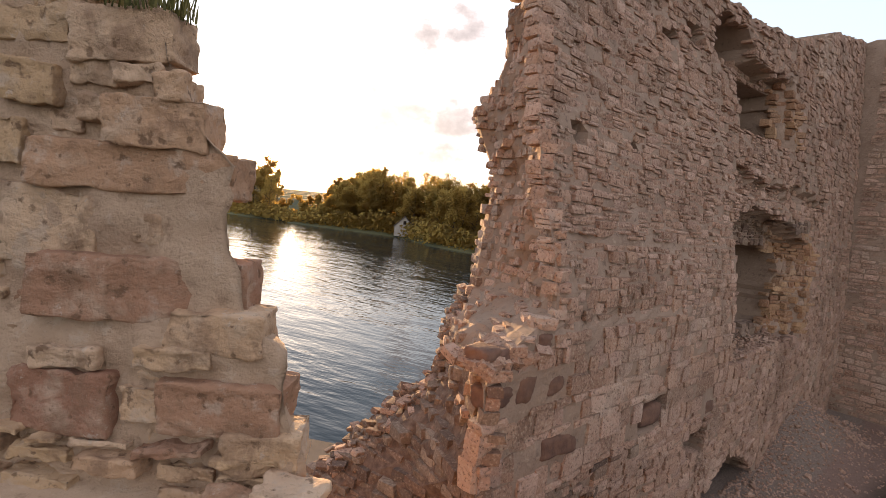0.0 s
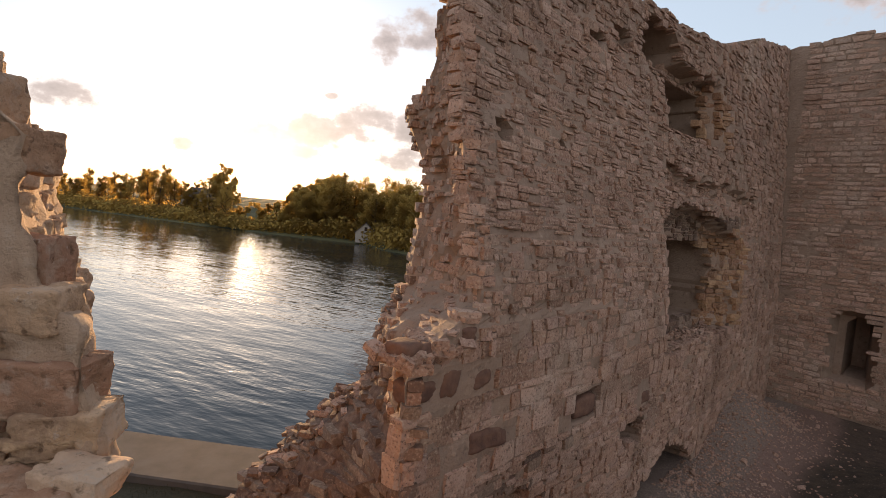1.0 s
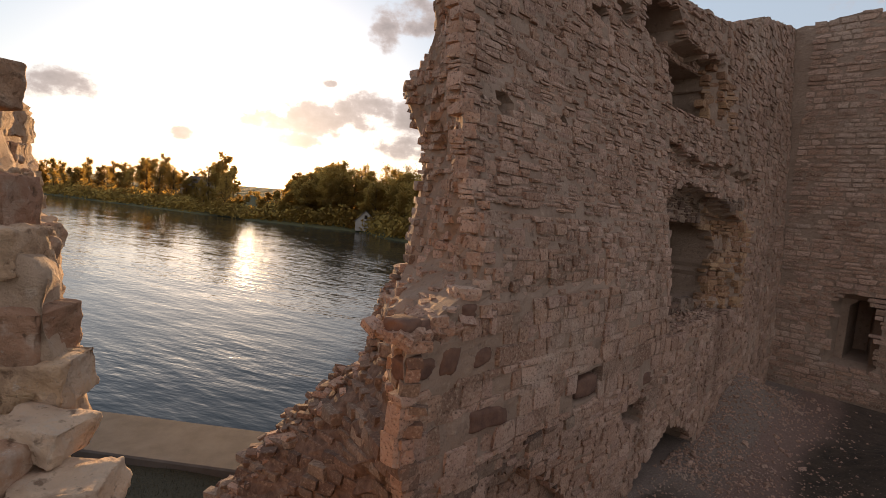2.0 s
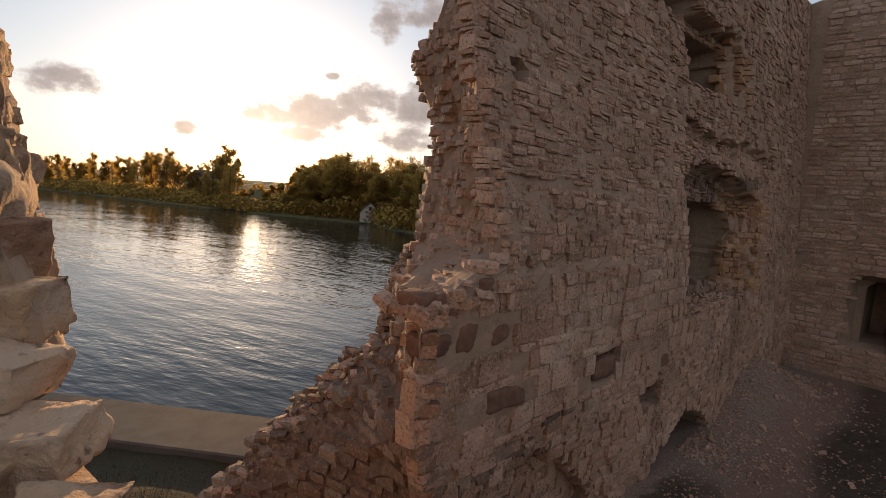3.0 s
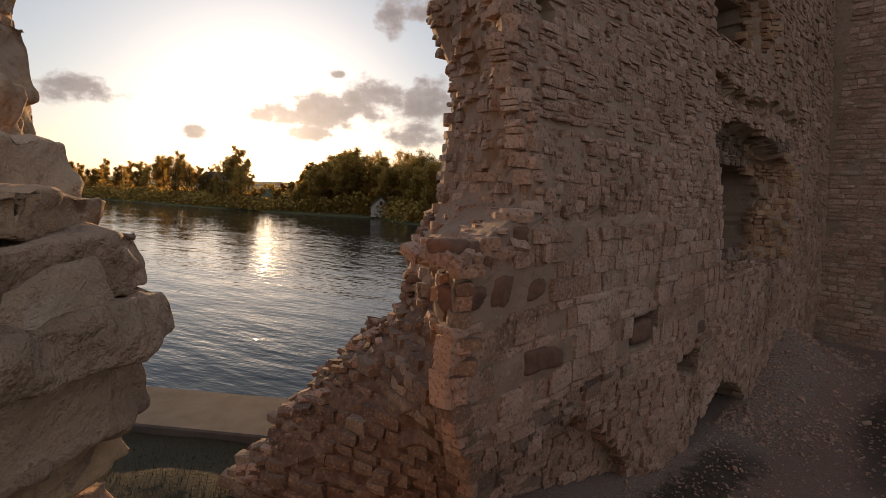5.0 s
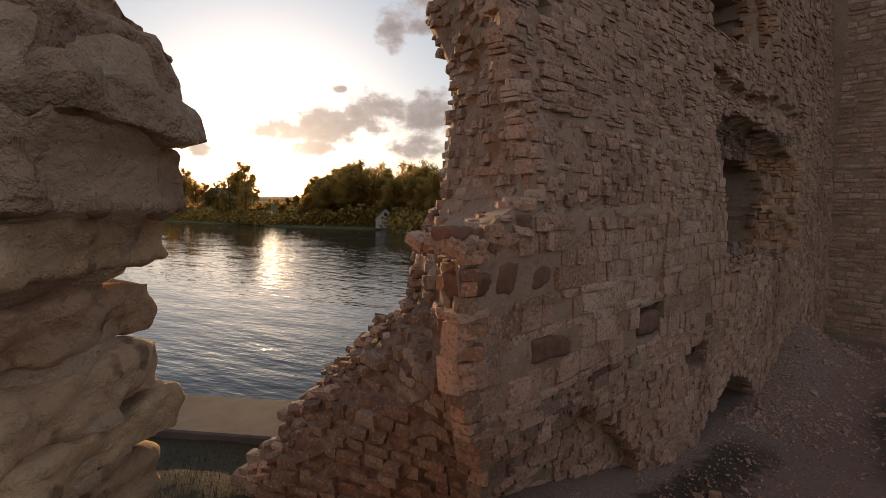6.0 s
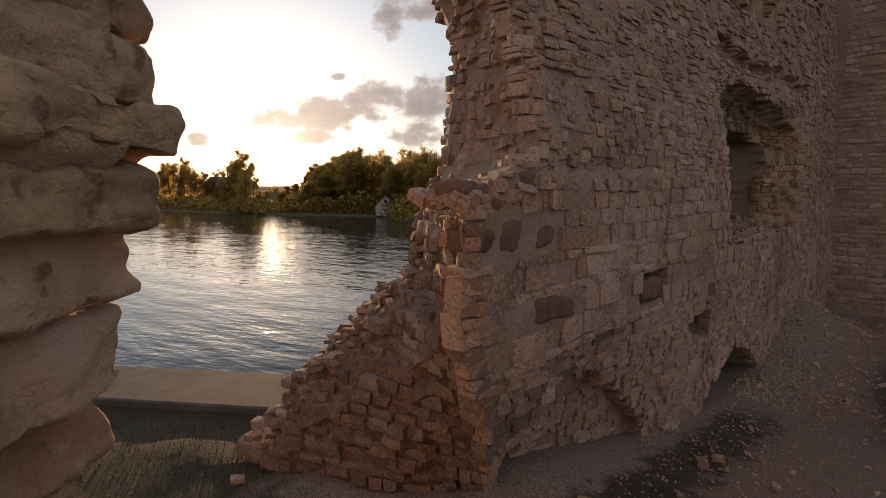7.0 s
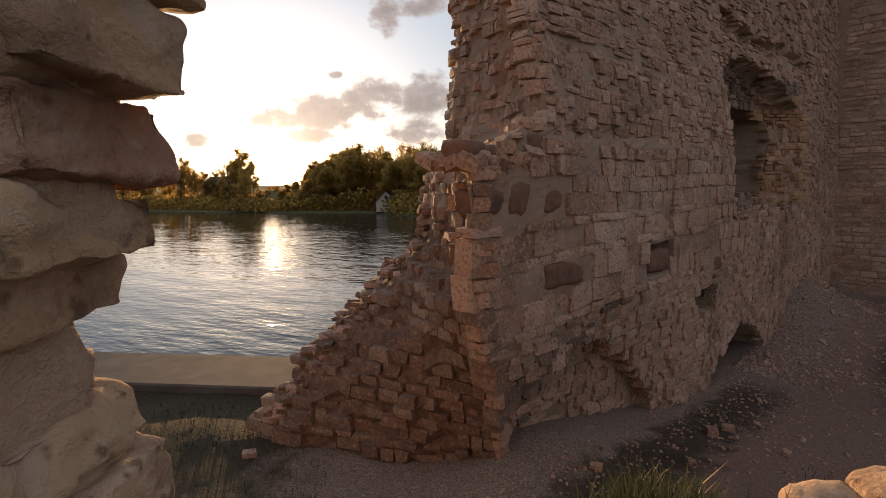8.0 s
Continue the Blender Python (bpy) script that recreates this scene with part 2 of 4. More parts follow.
def earth_build(n, pos, b):
    big = n.noise(pos, 0.5, 5, 0.6)
    mid = n.noise(pos, 3.0, 6, 0.65)
    fine = n.noise(pos, 38, 5, 0.75)
    speck = n.noise(pos, 16, 3, 0.6)
    sep = n.add("ShaderNodeSeparateXYZ")
    n.put(sep.inputs[0], pos)
    off = n.vec("SUBTRACT", pos, (1.05, 6.3, 0))
    along = n.vec("DOT_PRODUCT", off, (0.693, 0.721, 0))
    away = n.math("ADD", n.vec("DOT_PRODUCT", off, (0.721, -0.693, 0)), n.math("MULTIPLY", n.math("SUBTRACT", mid, 0.5), 1.1))
    gravel = n.ramp(fine, (0.32, (0.086, 0.061, 0.049)), (0.5, (0.216, 0.162, 0.130)), (0.64, (0.360, 0.302, 0.252)))
    path = n.ramp(fine, (0.32, (0.115, 0.068, 0.054)), (0.55, (0.230, 0.151, 0.119)), (0.7, (0.346, 0.259, 0.209)))
    soil = n.ramp(mid, (0.35, (0.030, 0.023, 0.017)), (0.62, (0.075, 0.056, 0.037)))
    soil = n.mix(n.span(speck, 0.62, 0.7, 0, 0.7), soil, (0.26, 0.21, 0.17))
    turf = n.ramp(fine, (0.35, (0.020, 0.019, 0.009)), (0.65, (0.055, 0.046, 0.022)))
    # scree at the wall foot, dark soil before it, a trodden gravel path further along
    col = n.mix(n.math("MULTIPLY", n.span(away, 0.3, 0.6), n.span(along, 8.5, 6.6, 0.1, 1.0)), gravel, soil)
    col = n.mix(n.math("MULTIPLY", n.span(away, 1.1, 1.5), n.span(n.math("ADD", along, n.math("MULTIPLY", big, 2.0)), 2.6, 3.8)), col, path)
    col = n.mix(n.math("MULTIPLY", n.span(away, 2.2, 2.9), n.span(along, 7.0, 8.6, 0, 0.85)), col, soil)
    ring = n.math("ADD", n.math("POWER", n.math("ABSOLUTE", n.math("MULTIPLY", n.math("SUBTRACT", along, 12.0), 0.22)), 2.0), n.math("POWER", n.math("ABSOLUTE", n.math("MULTIPLY", n.math("SUBTRACT", away, 5.0), 0.36)), 2.0))
    col = n.mix(n.span(n.math("ADD", ring, n.math("MULTIPLY", mid, 0.9)), 1.7, 1.2, 0, 0.95), col, soil)
    side = n.math("SUBTRACT", n.math("MULTIPLY", n.math("SUBTRACT", mid, 0.5), 2.5), sep.outputs[0])
    col = n.mix(n.span(side, 0.4, 1.8), col, turf)
    far = n.span(sep.outputs[1], 30, 60)
    bank = n.ramp(n.noise(pos, 0.08, 5, 0.6), (0.35, (0.045, 0.05, 0.018)), (0.65, (0.11, 0.105, 0.04)))
    col = n.mix(far, col, bank)
    return col, 0.97, n.math("ADD", n.math("ADD", mid, speck), n.math("MULTIPLY", fine, 0.8))


earth = material("gravelly_earth", earth_build, 0.8, 0.03)


def water_build(n, pos, b):
    def stretched(turn, along, across):
        """Place on the water, drawn out along the wave crests."""
        a = radians(turn)
        both = n.add("ShaderNodeCombineXYZ")
        n.put(both.inputs[0], n.math("MULTIPLY", n.vec("DOT_PRODUCT", pos, (math.cos(a), math.sin(a), 0)), along))
        n.put(both.inputs[1], n.math("MULTIPLY", n.vec("DOT_PRODUCT", pos, (-math.sin(a), math.cos(a), 0)), across))
        return both.outputs[0]
    swell = n.noise(stretched(-24, 0.10, 0.24), 1.0, 2, 0.5)
    a = n.noise(stretched(-34, 0.34, 0.95), 1.0, 2, 0.45)
    c = n.noise(stretched(-18, 1.0, 2.6), 1.0, 2, 0.5)
    d = n.noise(pos, 9.0, 2, 0.5)
    calm = n.span(n.noise(stretched(-30, 0.035, 0.07), 1.0, 3, 0.5), 0.40, 0.62, 0.45, 1.15)
    h = n.math("ADD", n.math("MULTIPLY", a, 1.0), n.math("MULTIPLY", c, 0.48))
    h = n.math("ADD", n.math("MULTIPLY", h, calm), n.math("MULTIPLY", d, 0.006))
    b.inputs["IOR"].default_value = 1.333
    return (0.012, 0.018, 0.02), 0.03, n.math("ADD", h, n.math("MULTIPLY", swell, 1.2))


water_mat = material("lake_water", water_build, 1.0, 0.085)


def plain(colours, scale, rough=0.9, bump_fine=30):
    def build(n, pos, b):
        a = n.noise(pos, scale, 5, 0.6)
        f = n.noise(pos, bump_fine, 4, 0.6)
        return n.ramp(a, *[(0.3 + 0.4 * i / (len(colours) - 1), c) for i, c in enumerate(colours)]), rough, f
    return build


dark_stone = material("dark_boulder", plain([(0.10, 0.052, 0.038), (0.20, 0.108, 0.072)], 7, 0.85, 40), 0.7, 0.015)
# near_dark: darker tone for the stump's courses just below the step
near_dark = material("darker_limestone", plain([(0.22, 0.145, 0.10), (0.44, 0.305, 0.215)], 11, 0.9, 55), 1.0, 0.02)
concrete = material("weathered_concrete", plain([(0.055, 0.046, 0.04), (0.11, 0.094, 0.08)], 1.6, 0.85, 60), 0.4, 0.01)
bark = material("bark", plain([(0.035, 0.028, 0.02), (0.08, 0.062, 0.045)], 3), 0.5, 0.03)
white_wall = material("weathered_board", plain([(0.36, 0.33, 0.29), (0.48, 0.45, 0.40)], 0.8), 0.3, 0.02)
roof_mat = material("dark_roofing", plain([(0.06, 0.05, 0.045), (0.11, 0.09, 0.08)], 1.2), 0.3, 0.02)
dark_glass = material("dark_pane", plain([(0.01, 0.01, 0.01), (0.015, 0.015, 0.015)], 1, 0.15), 0.0, 0.01)


def leaf_build(n, pos, b):
    r = n.add("ShaderNodeNewGeometry").outputs["Random Per Island"]
    col = n.ramp(r, (0.0, (0.07, 0.062, 0.022)), (0.6, (0.105, 0.09, 0.032)), (1.0, (0.12, 0.10, 0.036)))
    thin = n.add("ShaderNodeBsdfTranslucent")
    n.put(thin.inputs[0], n.mix(0.85, col, (0.66, 0.43, 0.12)))
    both = n.add("ShaderNodeMixShader")
    both.inputs[0].default_value = 0.75
    n.put(both.inputs[1], b.outputs[0])
    n.put(both.inputs[2], thin.outputs[0])
    for node in n.tree.nodes:
        if node.type == "OUTPUT_MATERIAL":
            n.put(node.inputs[0], both.outputs[0])
    return col, 0.8, None


leaf = material("spring_leaves", leaf_build)


def blade_build(n, pos, b):
    r = n.add("ShaderNodeNewGeometry").outputs["Random Per Island"]
    return n.ramp(r, (0.0, (0.05, 0.055, 0.012)), (0.6, (0.12, 0.12, 0.03)), (1.0, (0.24, 0.19, 0.07))), 0.8, None


blade = material("grass_blades", blade_build)


def turf_build(n, pos, b):
    r = n.add("ShaderNodeNewGeometry").outputs["Random Per Island"]
    return n.ramp(r, (0.0, (0.022, 0.022, 0.008)), (0.7, (0.05, 0.045, 0.016)), (1.0, (0.10, 0.075, 0.035))), 0.85, None


turf_blade = material("turf_blades", turf_build)

# ---------------------------------------------------------------- small tools
rng = random.Random(7)


def mesh_of(name, verts, faces, mat, smooth=False):
    me = bpy.data.meshes.new(name)
    me.from_pydata([tuple(v) for v in verts], [], [tuple(f) for f in faces])
    me.materials.append(mat)
    if smooth:
        me.polygons.foreach_set("use_smooth", [True] * len(me.polygons))
    me.update()
    return me


def part(name, me, parent, label="", place=None):
    ob = new(name, me)
    ob.parent = parent
    if place is not None:
        ob.matrix_local = place
    if label:
        tagged(ob, label)
    return ob


def lerp(x, xs, ys):
    return float(np.interp(x, xs, ys))


def cube_grid(k):
    """The skin of a cube from -1 to 1, k by k quads a side."""
    seen, verts, faces = {}, [], []
    for axis in range(3):
        for side in (-1, 1):
            def at(i, j):
                p = [0, 0, 0]
                p[axis], p[(axis + 1) % 3], p[(axis + 2) % 3] = side, -1 + 2 * i / k, -1 + 2 * j / k
                key = tuple(round(c, 4) for c in p)
                if key not in seen:
                    seen[key] = len(verts)
                    verts.append(Vector(p))
                return seen[key]
            for i in range(k):
                for j in range(k):
                    f = [at(i, j), at(i + 1, j), at(i + 1, j + 1), at(i, j + 1)]
                    faces.append(f if side > 0 else f[::-1])
    return verts, faces


def rough_stone(k, seed, power=9.0, knobbly=0.14, skew=0.2):
    """A unit stone, 1 x 1 x 1, blocky with worn corners."""
    r = random.Random(seed)
    corner = {(a, b, c): Vector((r.uniform(-skew, skew), r.uniform(-skew, skew), r.uniform(-skew, skew))) for a in (-1, 1) for b in (-1, 1) for c in (-1, 1)}
    shift = Vector((r.uniform(-50, 50), r.uniform(-50, 50), r.uniform(-50, 50)))
    verts, faces = cube_grid(k)
    out = []
    for v in verts:
        m = (abs(v.x) ** power + abs(v.y) ** power + abs(v.z) ** power) ** (1 / power)
        p = v / m * max(abs(v.x), abs(v.y), abs(v.z))
        off = Vector((0, 0, 0))
        for (a, b, c), d in corner.items():
            off += d * ((1 + a * v.x) / 2 * (1 + b * v.y) / 2 * (1 + c * v.z) / 2)
        p = p + off
        if k > 3:
            p += v.normalized() * knobbly * (noise.fractal(v * 1.1 + shift, 0.8, 2.1, 5) + 0.35 * noise.noise(v * 5 + shift))
        else:
            p += v.normalized() * knobbly * noise.noise(v * 1.7 + shift)
        out.append(p * 0.5)
    if k > 3:
        lo = [min(v[i] for v in out) for i in range(3)]
        hi = [max(v[i] for v in out) for i in range(3)]
        out = [Vector([(v[i] - lo[i]) / (hi[i] - lo[i]) - 0.5 for i in range(3)]) for v in out]
    return out, faces


SMALL = [rough_stone(2, 100 + i, 10.0, 0.10, 0.17) for i in range(26)]
SMALL_ARR = [(np.array([tuple(v) for v in vs]), fs) for vs, fs in SMALL]
SMALL_ME = [mesh_of("stone", vs, fs, stone_one) for vs, fs in SMALL]


class Heap:
    """Stones of one kind, joined."""

    def __init__(self):
        self.v, self.f, self.n = [], [], 0

    def add(self, m, scale, which):
        vs, fs = SMALL_ARR[which]
        a = np.array(m.to_3x3())
        p = (vs * np.array(scale)) @ a.T + np.array(m.translation)
        self.v.append(p)
        self.f.extend([tuple(i + self.n for i in f) for f in fs])
        self.n += len(vs)

    def mesh(self, name, mat):
        return mesh_of(name, np.concatenate(self.v).tolist(), self.f, mat)


def frame_of(p, along, out, jitter=0.0):
    """Pose of a stone: x along the wall, y into it, z up."""
    a = Vector(along).normalized()
    o = Vector(out).normalized()
    z = a.cross(-o).normalized()
    m = Matrix((a, -o, z)).transposed().to_4x4()
    if jitter:
        m = m @ Euler([rng.gauss(0, jitter) for _ in range(3)]).to_matrix().to_4x4()
    m.translation = p
    return m


# ---------------------------------------------------------------- the ground and the lake
WATER = -1.8
SHORE = [(-420, 270), (-200, 196), (-120, 162), (-96, 148), (-70, 134), (-45, 120), (-30, 115), (-16, 111), (-8, 97), (12, 82), (60, 70), (160, 60), (500, 60)]


def shore_y(x):
    return lerp(x, [p[0] for p in SHORE], [p[1] for p in SHORE])


def quay_y(x):
    return 11.1 - 0.10 * (x + 2)


def ground_z(x, y):
    far = y - shore_y(x)
    if far > -12 and x < 45:
        gap = math.exp(-((math.degrees(math.atan2(x - 1, y - 1.5)) - SUN_AZ) / 1.1) ** 4)
        if gap > 0.02 and far > 0:
            return WATER + 0.17 * min(far, 27) * (1 - 0.72 * gap) + 0.006 * min(far, 400) * (1 - 0.7 * gap)
        return max(WATER - 2.5, min(WATER + 4.6, WATER + 0.17 * far)) + (0.006 * min(far, 400) if far > 0 else 0)
    if y > quay_y(x) - 0.3 and (x - 1.05) * 0.721 - (y - 6.3) * 0.693 < -1.5:
        return WATER - 2.5
    s, d = (x - 1.05) * 0.693 + (y - 6.3) * 0.721, (x - 1.05) * 0.721 - (y - 6.3) * 0.693
    # the court falls away along the wall and rises again in banks of rubble
    z = lerp(s, [-3, 0, 1.5, 4, 6.5, 9, 12, 16, 22, 40], [1.25, 1.25, 1.28, 0.98, 0.66, 0.3, -0.05, -0.25, -0.2, 0.0])
    z += 0.08 * noise.noise(Vector((x * 0.5, y * 0.5, 3))) + 0.03 * noise.noise(Vector((x * 2.3, y * 2.3, 1)))
    z += 0.30 * math.exp(-((s - 1.4) / 1.6) ** 2 - (d + 0.2) ** 2 / 0.5)
    z += 1.75 * math.exp(-((s - 14.6) / 2.9) ** 2 - (d / 1.7) ** 2)
    z += 0.45 * math.exp(-((s - 20.2) / 2.6) ** 2)
    z += 1.25 * math.exp(-((s - 13.0) / 3.2) ** 2 - ((d - 5.4) / 2.4) ** 2)
    if y > 8.4 and x < 2:
        z -= 0.12 * min(1, (y - 8.4))
    return z


def spread(fine_lo, fine_hi, step, reach, growth=1.28):
    out = list(np.arange(fine_lo, fine_hi, step))
    a, s = fine_lo, step
    while a > -reach:
        s *= growth
        a -= s
        out.insert(0, a)
    a, s = out[-1], step
    while a < reach:
        s = min(s * growth, reach / 6) if a > 40 else s * growth
        a += s
        out.append(a)
    return out


gx, gy = spread(-7, 20, 0.22, 2500), spread(-2, 24, 0.22, 2500, 1.13)
gv = [(x, y, ground_z(x, y)) for y in gy for x in gx]
nx = len(gx)
gf = [(j * nx + i, j * nx + i + 1, (j + 1) * nx + i + 1, (j + 1) * nx + i) for j in range(len(gy) - 1) for i in range(nx - 1)]
ground = tagged(new("ground", mesh_of("ground", gv, gf, earth, True)), "gravelly brown earth with dark soil and thin turf around the ruin", "ground", kind="structure")

wv = [(-2500, 10.9, WATER), (2500, 10.9, WATER), (2500, 420, WATER), (-2500, 420, WATER)]
water = tagged(new("water", mesh_of("water", wv, [(0, 1, 2, 3)], water_mat)), "rippled dark lake water glinting in the low sun", "lake", kind="structure")

# concrete quay between turf and lake
quay = tagged(new("quay_wall"), "weathered grey concrete quay slab along the lake edge", "quay", kind="structure")
QT = 1.28
for i in range(4):
    x0, x1 = -34 + i * 9.0, -34 + i * 9.0 + 8.985
    v = []
    for x in (x0, x1):
        y = quay_y(x)
        for dy, z in ((-1.5, 0.4), (-1.5, QT - 0.03), (-1.47, QT), (-0.03, QT), (0, QT - 0.03), (0, -4.0), (-1.5, -4.0)):
            v.append((x, y + dy, z))
    k = 7
    f = [tuple(range(k)), tuple(range(2 * k - 1, k - 1, -1))] + [(j, j + k, (j + 1) % k + k, (j + 1) % k) for j in range(k)]
    part("slab", mesh_of("slab", v, f, concrete), quay)

# ---------------------------------------------------------------- the tall ruined wall
O, U, N = Vector((1.05, 6.3, 0)), Vector((0.693, 0.721, 0)), Vector((0.721, -0.693, 0))
S_END = 19.6


def set_back(s, z):
    """How the face leans back with height."""
    return 0.15 - 0.30 * max(0.0, z - 5.5) * min(1, max(0.25, 1 - (s - 3) / 15)) - (0.05 if z > 5.05 else 0) - 0.22 * max(0.0, 3.0 - z) * min(1, max(0.0, 1 - (s - 2) / 3))


Z_L = [0.6, 1.4, 1.7, 2.2, 2.6, 3.0, 3.4, 3.6, 3.9, 4.2, 4.5, 4.9, 5.2, 6.0, 6.6, 6.95, 7.35, 7.75, 8.0, 8.4, 8.85, 9.5, 9.9, 11.0, 13]
X_L = [-1.75, -1.7, -1.5, -1.15, -0.75, -0.32, 0.1, 0.42, 0.58, 0.56, 0.56, 0.76, 0.80, 0.85, 0.98, 1.0, 0.84, 0.62, 0.56, 0.88, 1.03, 1.0, 1.36, 1.6, 1.9]
Y_L = [7.9, 7.95, 8.0, 8.1, 8.25, 8.4, 8.5, 8.5, 8.7, 8.85, 9.0, 9.2, 9.4, 9.65, 9.72, 9.75, 9.78, 9.8, 9.8, 9.8, 9.8, 9.8, 9.8, 9.8, 9.8]


def left_of(z):
    return Vector((lerp(z, Z_L, X_L), lerp(z, Z_L, Y_L), z))


def corner_s(z):
    return lerp(z, [0.6, 1.3, 2.5, 3.3, 4.6, 5.0, 5.25, 6.0, 7.0, 9, 13], [1.2, 1.0, 0.6, 0.12, 0.1, 0.55, 1.25, 1.3, 1.3, 1.55, 1.9])


def top_of(s):
    z = lerp(s, [0, 1.4, 4, 6.8, 8.1, 9.0, 9.7, 11.4, 12.2, 15.3, 17.5, 19.6], [9.95, 10.0, 10.5, 11.2, 11.5, 11.5, 11.4, 11.65, 11.65, 12.75, 13.2, 13.7])
    return z + 0.12 * noise.noise(Vector((s * 2.1, 5, 0))) + 0.06 * noise.noise(Vector((s * 7, 8, 0)))


# hollows in the face: centre s, z, half width, half height, depth, squareness
HOLLOWS = [(4.27, 3.40, 0.50, 0.24, 0.35, 4), (6.35, 2.38, 0.45, 0.30, 0.7, 4), (5.5, 10.0, 0.3, 0.12, 0.4, 3), (6.6, 10.3, 0.3, 0.2, 0.4, 3), (4.1, 9.2, 0.14, 0.1, 0.3, 2),
           (3.85, 7.55, 0.1, 0.16, 0.3, 2), (2.25, 7.6, 0.16, 0.16, 0.35, 2), (1.4, 2.25, 0.35, 0.12, 0.3, 3), (2.35, 2.75, 0.08, 0.05, 0.2, 3),
           (0.95, 2.52, 0.10, 0.05, 0.25, 3), (1.02, 2.38, 0.09, 0.045, 0.25, 3), (0.92, 2.25, 0.12, 0.04, 0.25, 3), (0.72, 2.62, 0.06, 0.05, 0.2, 3), (3.1, 2.6, 0.08, 0.06, 0.2, 3), (3.6, 2.45, 0.08, 0.06, 0.2, 3)]


def inside(s, z):
    """Depth of a niche or hollow at this place of the face."""
    deep = 0.0
    for cs, cz, a, b, d, q in HOLLOWS:
        if (abs(s - cs) / a) ** q + (abs(z - cz) / b) ** q < 1:
            deep = max(deep, d)
    ragged = 0.22 * noise.noise(Vector((s * 1.7, z * 1.7, 21))) + 0.1 * noise.noise(Vector((s * 5, z * 5, 2)))
    # lower window: a splayed brick embrasure with a broken head, and the dark slot at its back
    head = lerp(s, [7.6, 8.2, 9.5, 11.5, 13.4], [6.75, 7.05, 7.05, 6.85, 6.2]) + ragged
    if 7.65 + 0.3 * ragged < s < 13.3 + ragged and 3.75 < z < head:
        deep = max(deep, min(0.66, 0.66 * (13.4 + ragged - s) / 0.95, 0.3 + 1.2 * (head - z)))
        if s < 12.45 and 4.1 < z < 6.25 - 0.05 * (s - 10.5) ** 2:
            deep = 3.2
    # upper window: a narrow slot in a shallow splayed niche, broken open above
    if 8.3 + ragged < s < 11.75 + 0.5 * ragged and 8.75 < z < 10.5 + ragged:
        deep = max(deep, min(0.5, 0.5 * (11.8 - s) / 0.5))
        if 9.2 < s < 11.35 and 8.85 < z < 10.15:
            deep = 2.4
    if ((s - 8.35) / 0.95) ** 2 + ((z - 10.55 - 0.1 * (s - 8.3)) / 0.72) ** 2 < 1 + 2.2 * ragged:
        deep = max(deep, 1.0)
    # half buried arch at the foot
    if 6.55 < s < 10.9 and z < 1.42 - 0.20 * (s - 8.5) ** 2:
        deep = max(deep, 1.7)
    # blocked arch
    if 1.1 < s < 4.3 and z < lerp(s, [1.1, 1.25, 1.7, 2.2, 2.8, 3.4, 4.3], [2.0, 2.3, 2.52, 2.58, 2.42, 2.05, 1.3]):
        deep = max(deep, 0.24)
    # fallen facing under the upper window
    if 7.8 < s < 15 and 7.35 < z < 7.95 - 0.05 * (s - 8) + 1.4 * ragged and ragged > -0.06:
        deep = max(deep, 0.2)
    return deep


def face_point(s, z, lift=0.0):
    d = set_back(s, z) + 0.07 * noise.noise(Vector((s * 0.9, z * 0.9, 2))) + 0.035 * noise.noise(Vector((s * 3, z * 3, 7))) + lift
    return O + U * s + N * d + Vector((0, 0, z))


def end_point(q, z, lift=0.0):
    """The broken end: q = 0 at the corner, 1 at the back."""
    a, b = face_point(corner_s(z), z), left_of(z)
    p = a.lerp(b, q)
    t = (b - a).normalized()
    out = Vector((t.y, -t.x, 0)) * -1
    if out.y > 0:
        out = -out
    bump = 0.12 * noise.noise(Vector((q * 4, z * 1.6, 11))) + 0.09 * noise.noise(Vector((q * 10, z * 4, 3))) + 0.05 * noise.noise(Vector((q * 25, z * 10, 6))) - 0.16 * math.sin(math.pi * q) * (1 if z > 5 else 0.2)
    return p + out * (bump * min(1, q * 5) * (1 if q < 0.8 else 0.3) + lift - 0.12 * max(0.0, q - 0.85) / 0.15) - t * 0.08 * max(0.0, q - 0.8) / 0.2, t, out


STEP = 0.125
zs = np.arange(0.4, 14.4, STEP)
nq, fs_ = 18, np.arange(0, S_END + STEP, STEP)
cv, idx, keep, end_ids = [], {}, set(), set()
for j, z in enumerate(zs):
    cs = corner_s(z)
    for i in range(nq):
        q = 1 - i / nq
        cv.append(end_point(q, z)[0])
        idx[(i, j)] = len(cv) - 1
        end_ids.add(len(cv) - 1)
        if z < top_of(cs) - 0.1 * q:
            keep.add((i, j))
    for i, f in enumerate(fs_):
        s = cs + (S_END - cs) * f / fs_[-1]
        cv.append(face_point(s, z, -inside(s, z) - 0.024 + 0.022 * noise.noise(Vector((s * 7, z * 7, 1)))))
        idx[(nq + i, j)] = len(cv) - 1
        if z < top_of(s):
            keep.add((nq + i, j))
cf, edge = [], {}
ncol = nq + len(fs_)
for j in range(len(zs) - 1):
    for i in range(ncol - 1):
        if (i, j) in keep and (i + 1, j) in keep:
            f = (idx[(i, j)], idx[(i + 1, j)], idx[(i + 1, j + 1)], idx[(i, j + 1)])
            cf.append(f)
            for a, b in zip(f, f[1:] + f[:1]):
                if (b, a) in edge:
                    del edge[(b, a)]
                else:
                    edge[(a, b)] = True
back = {}


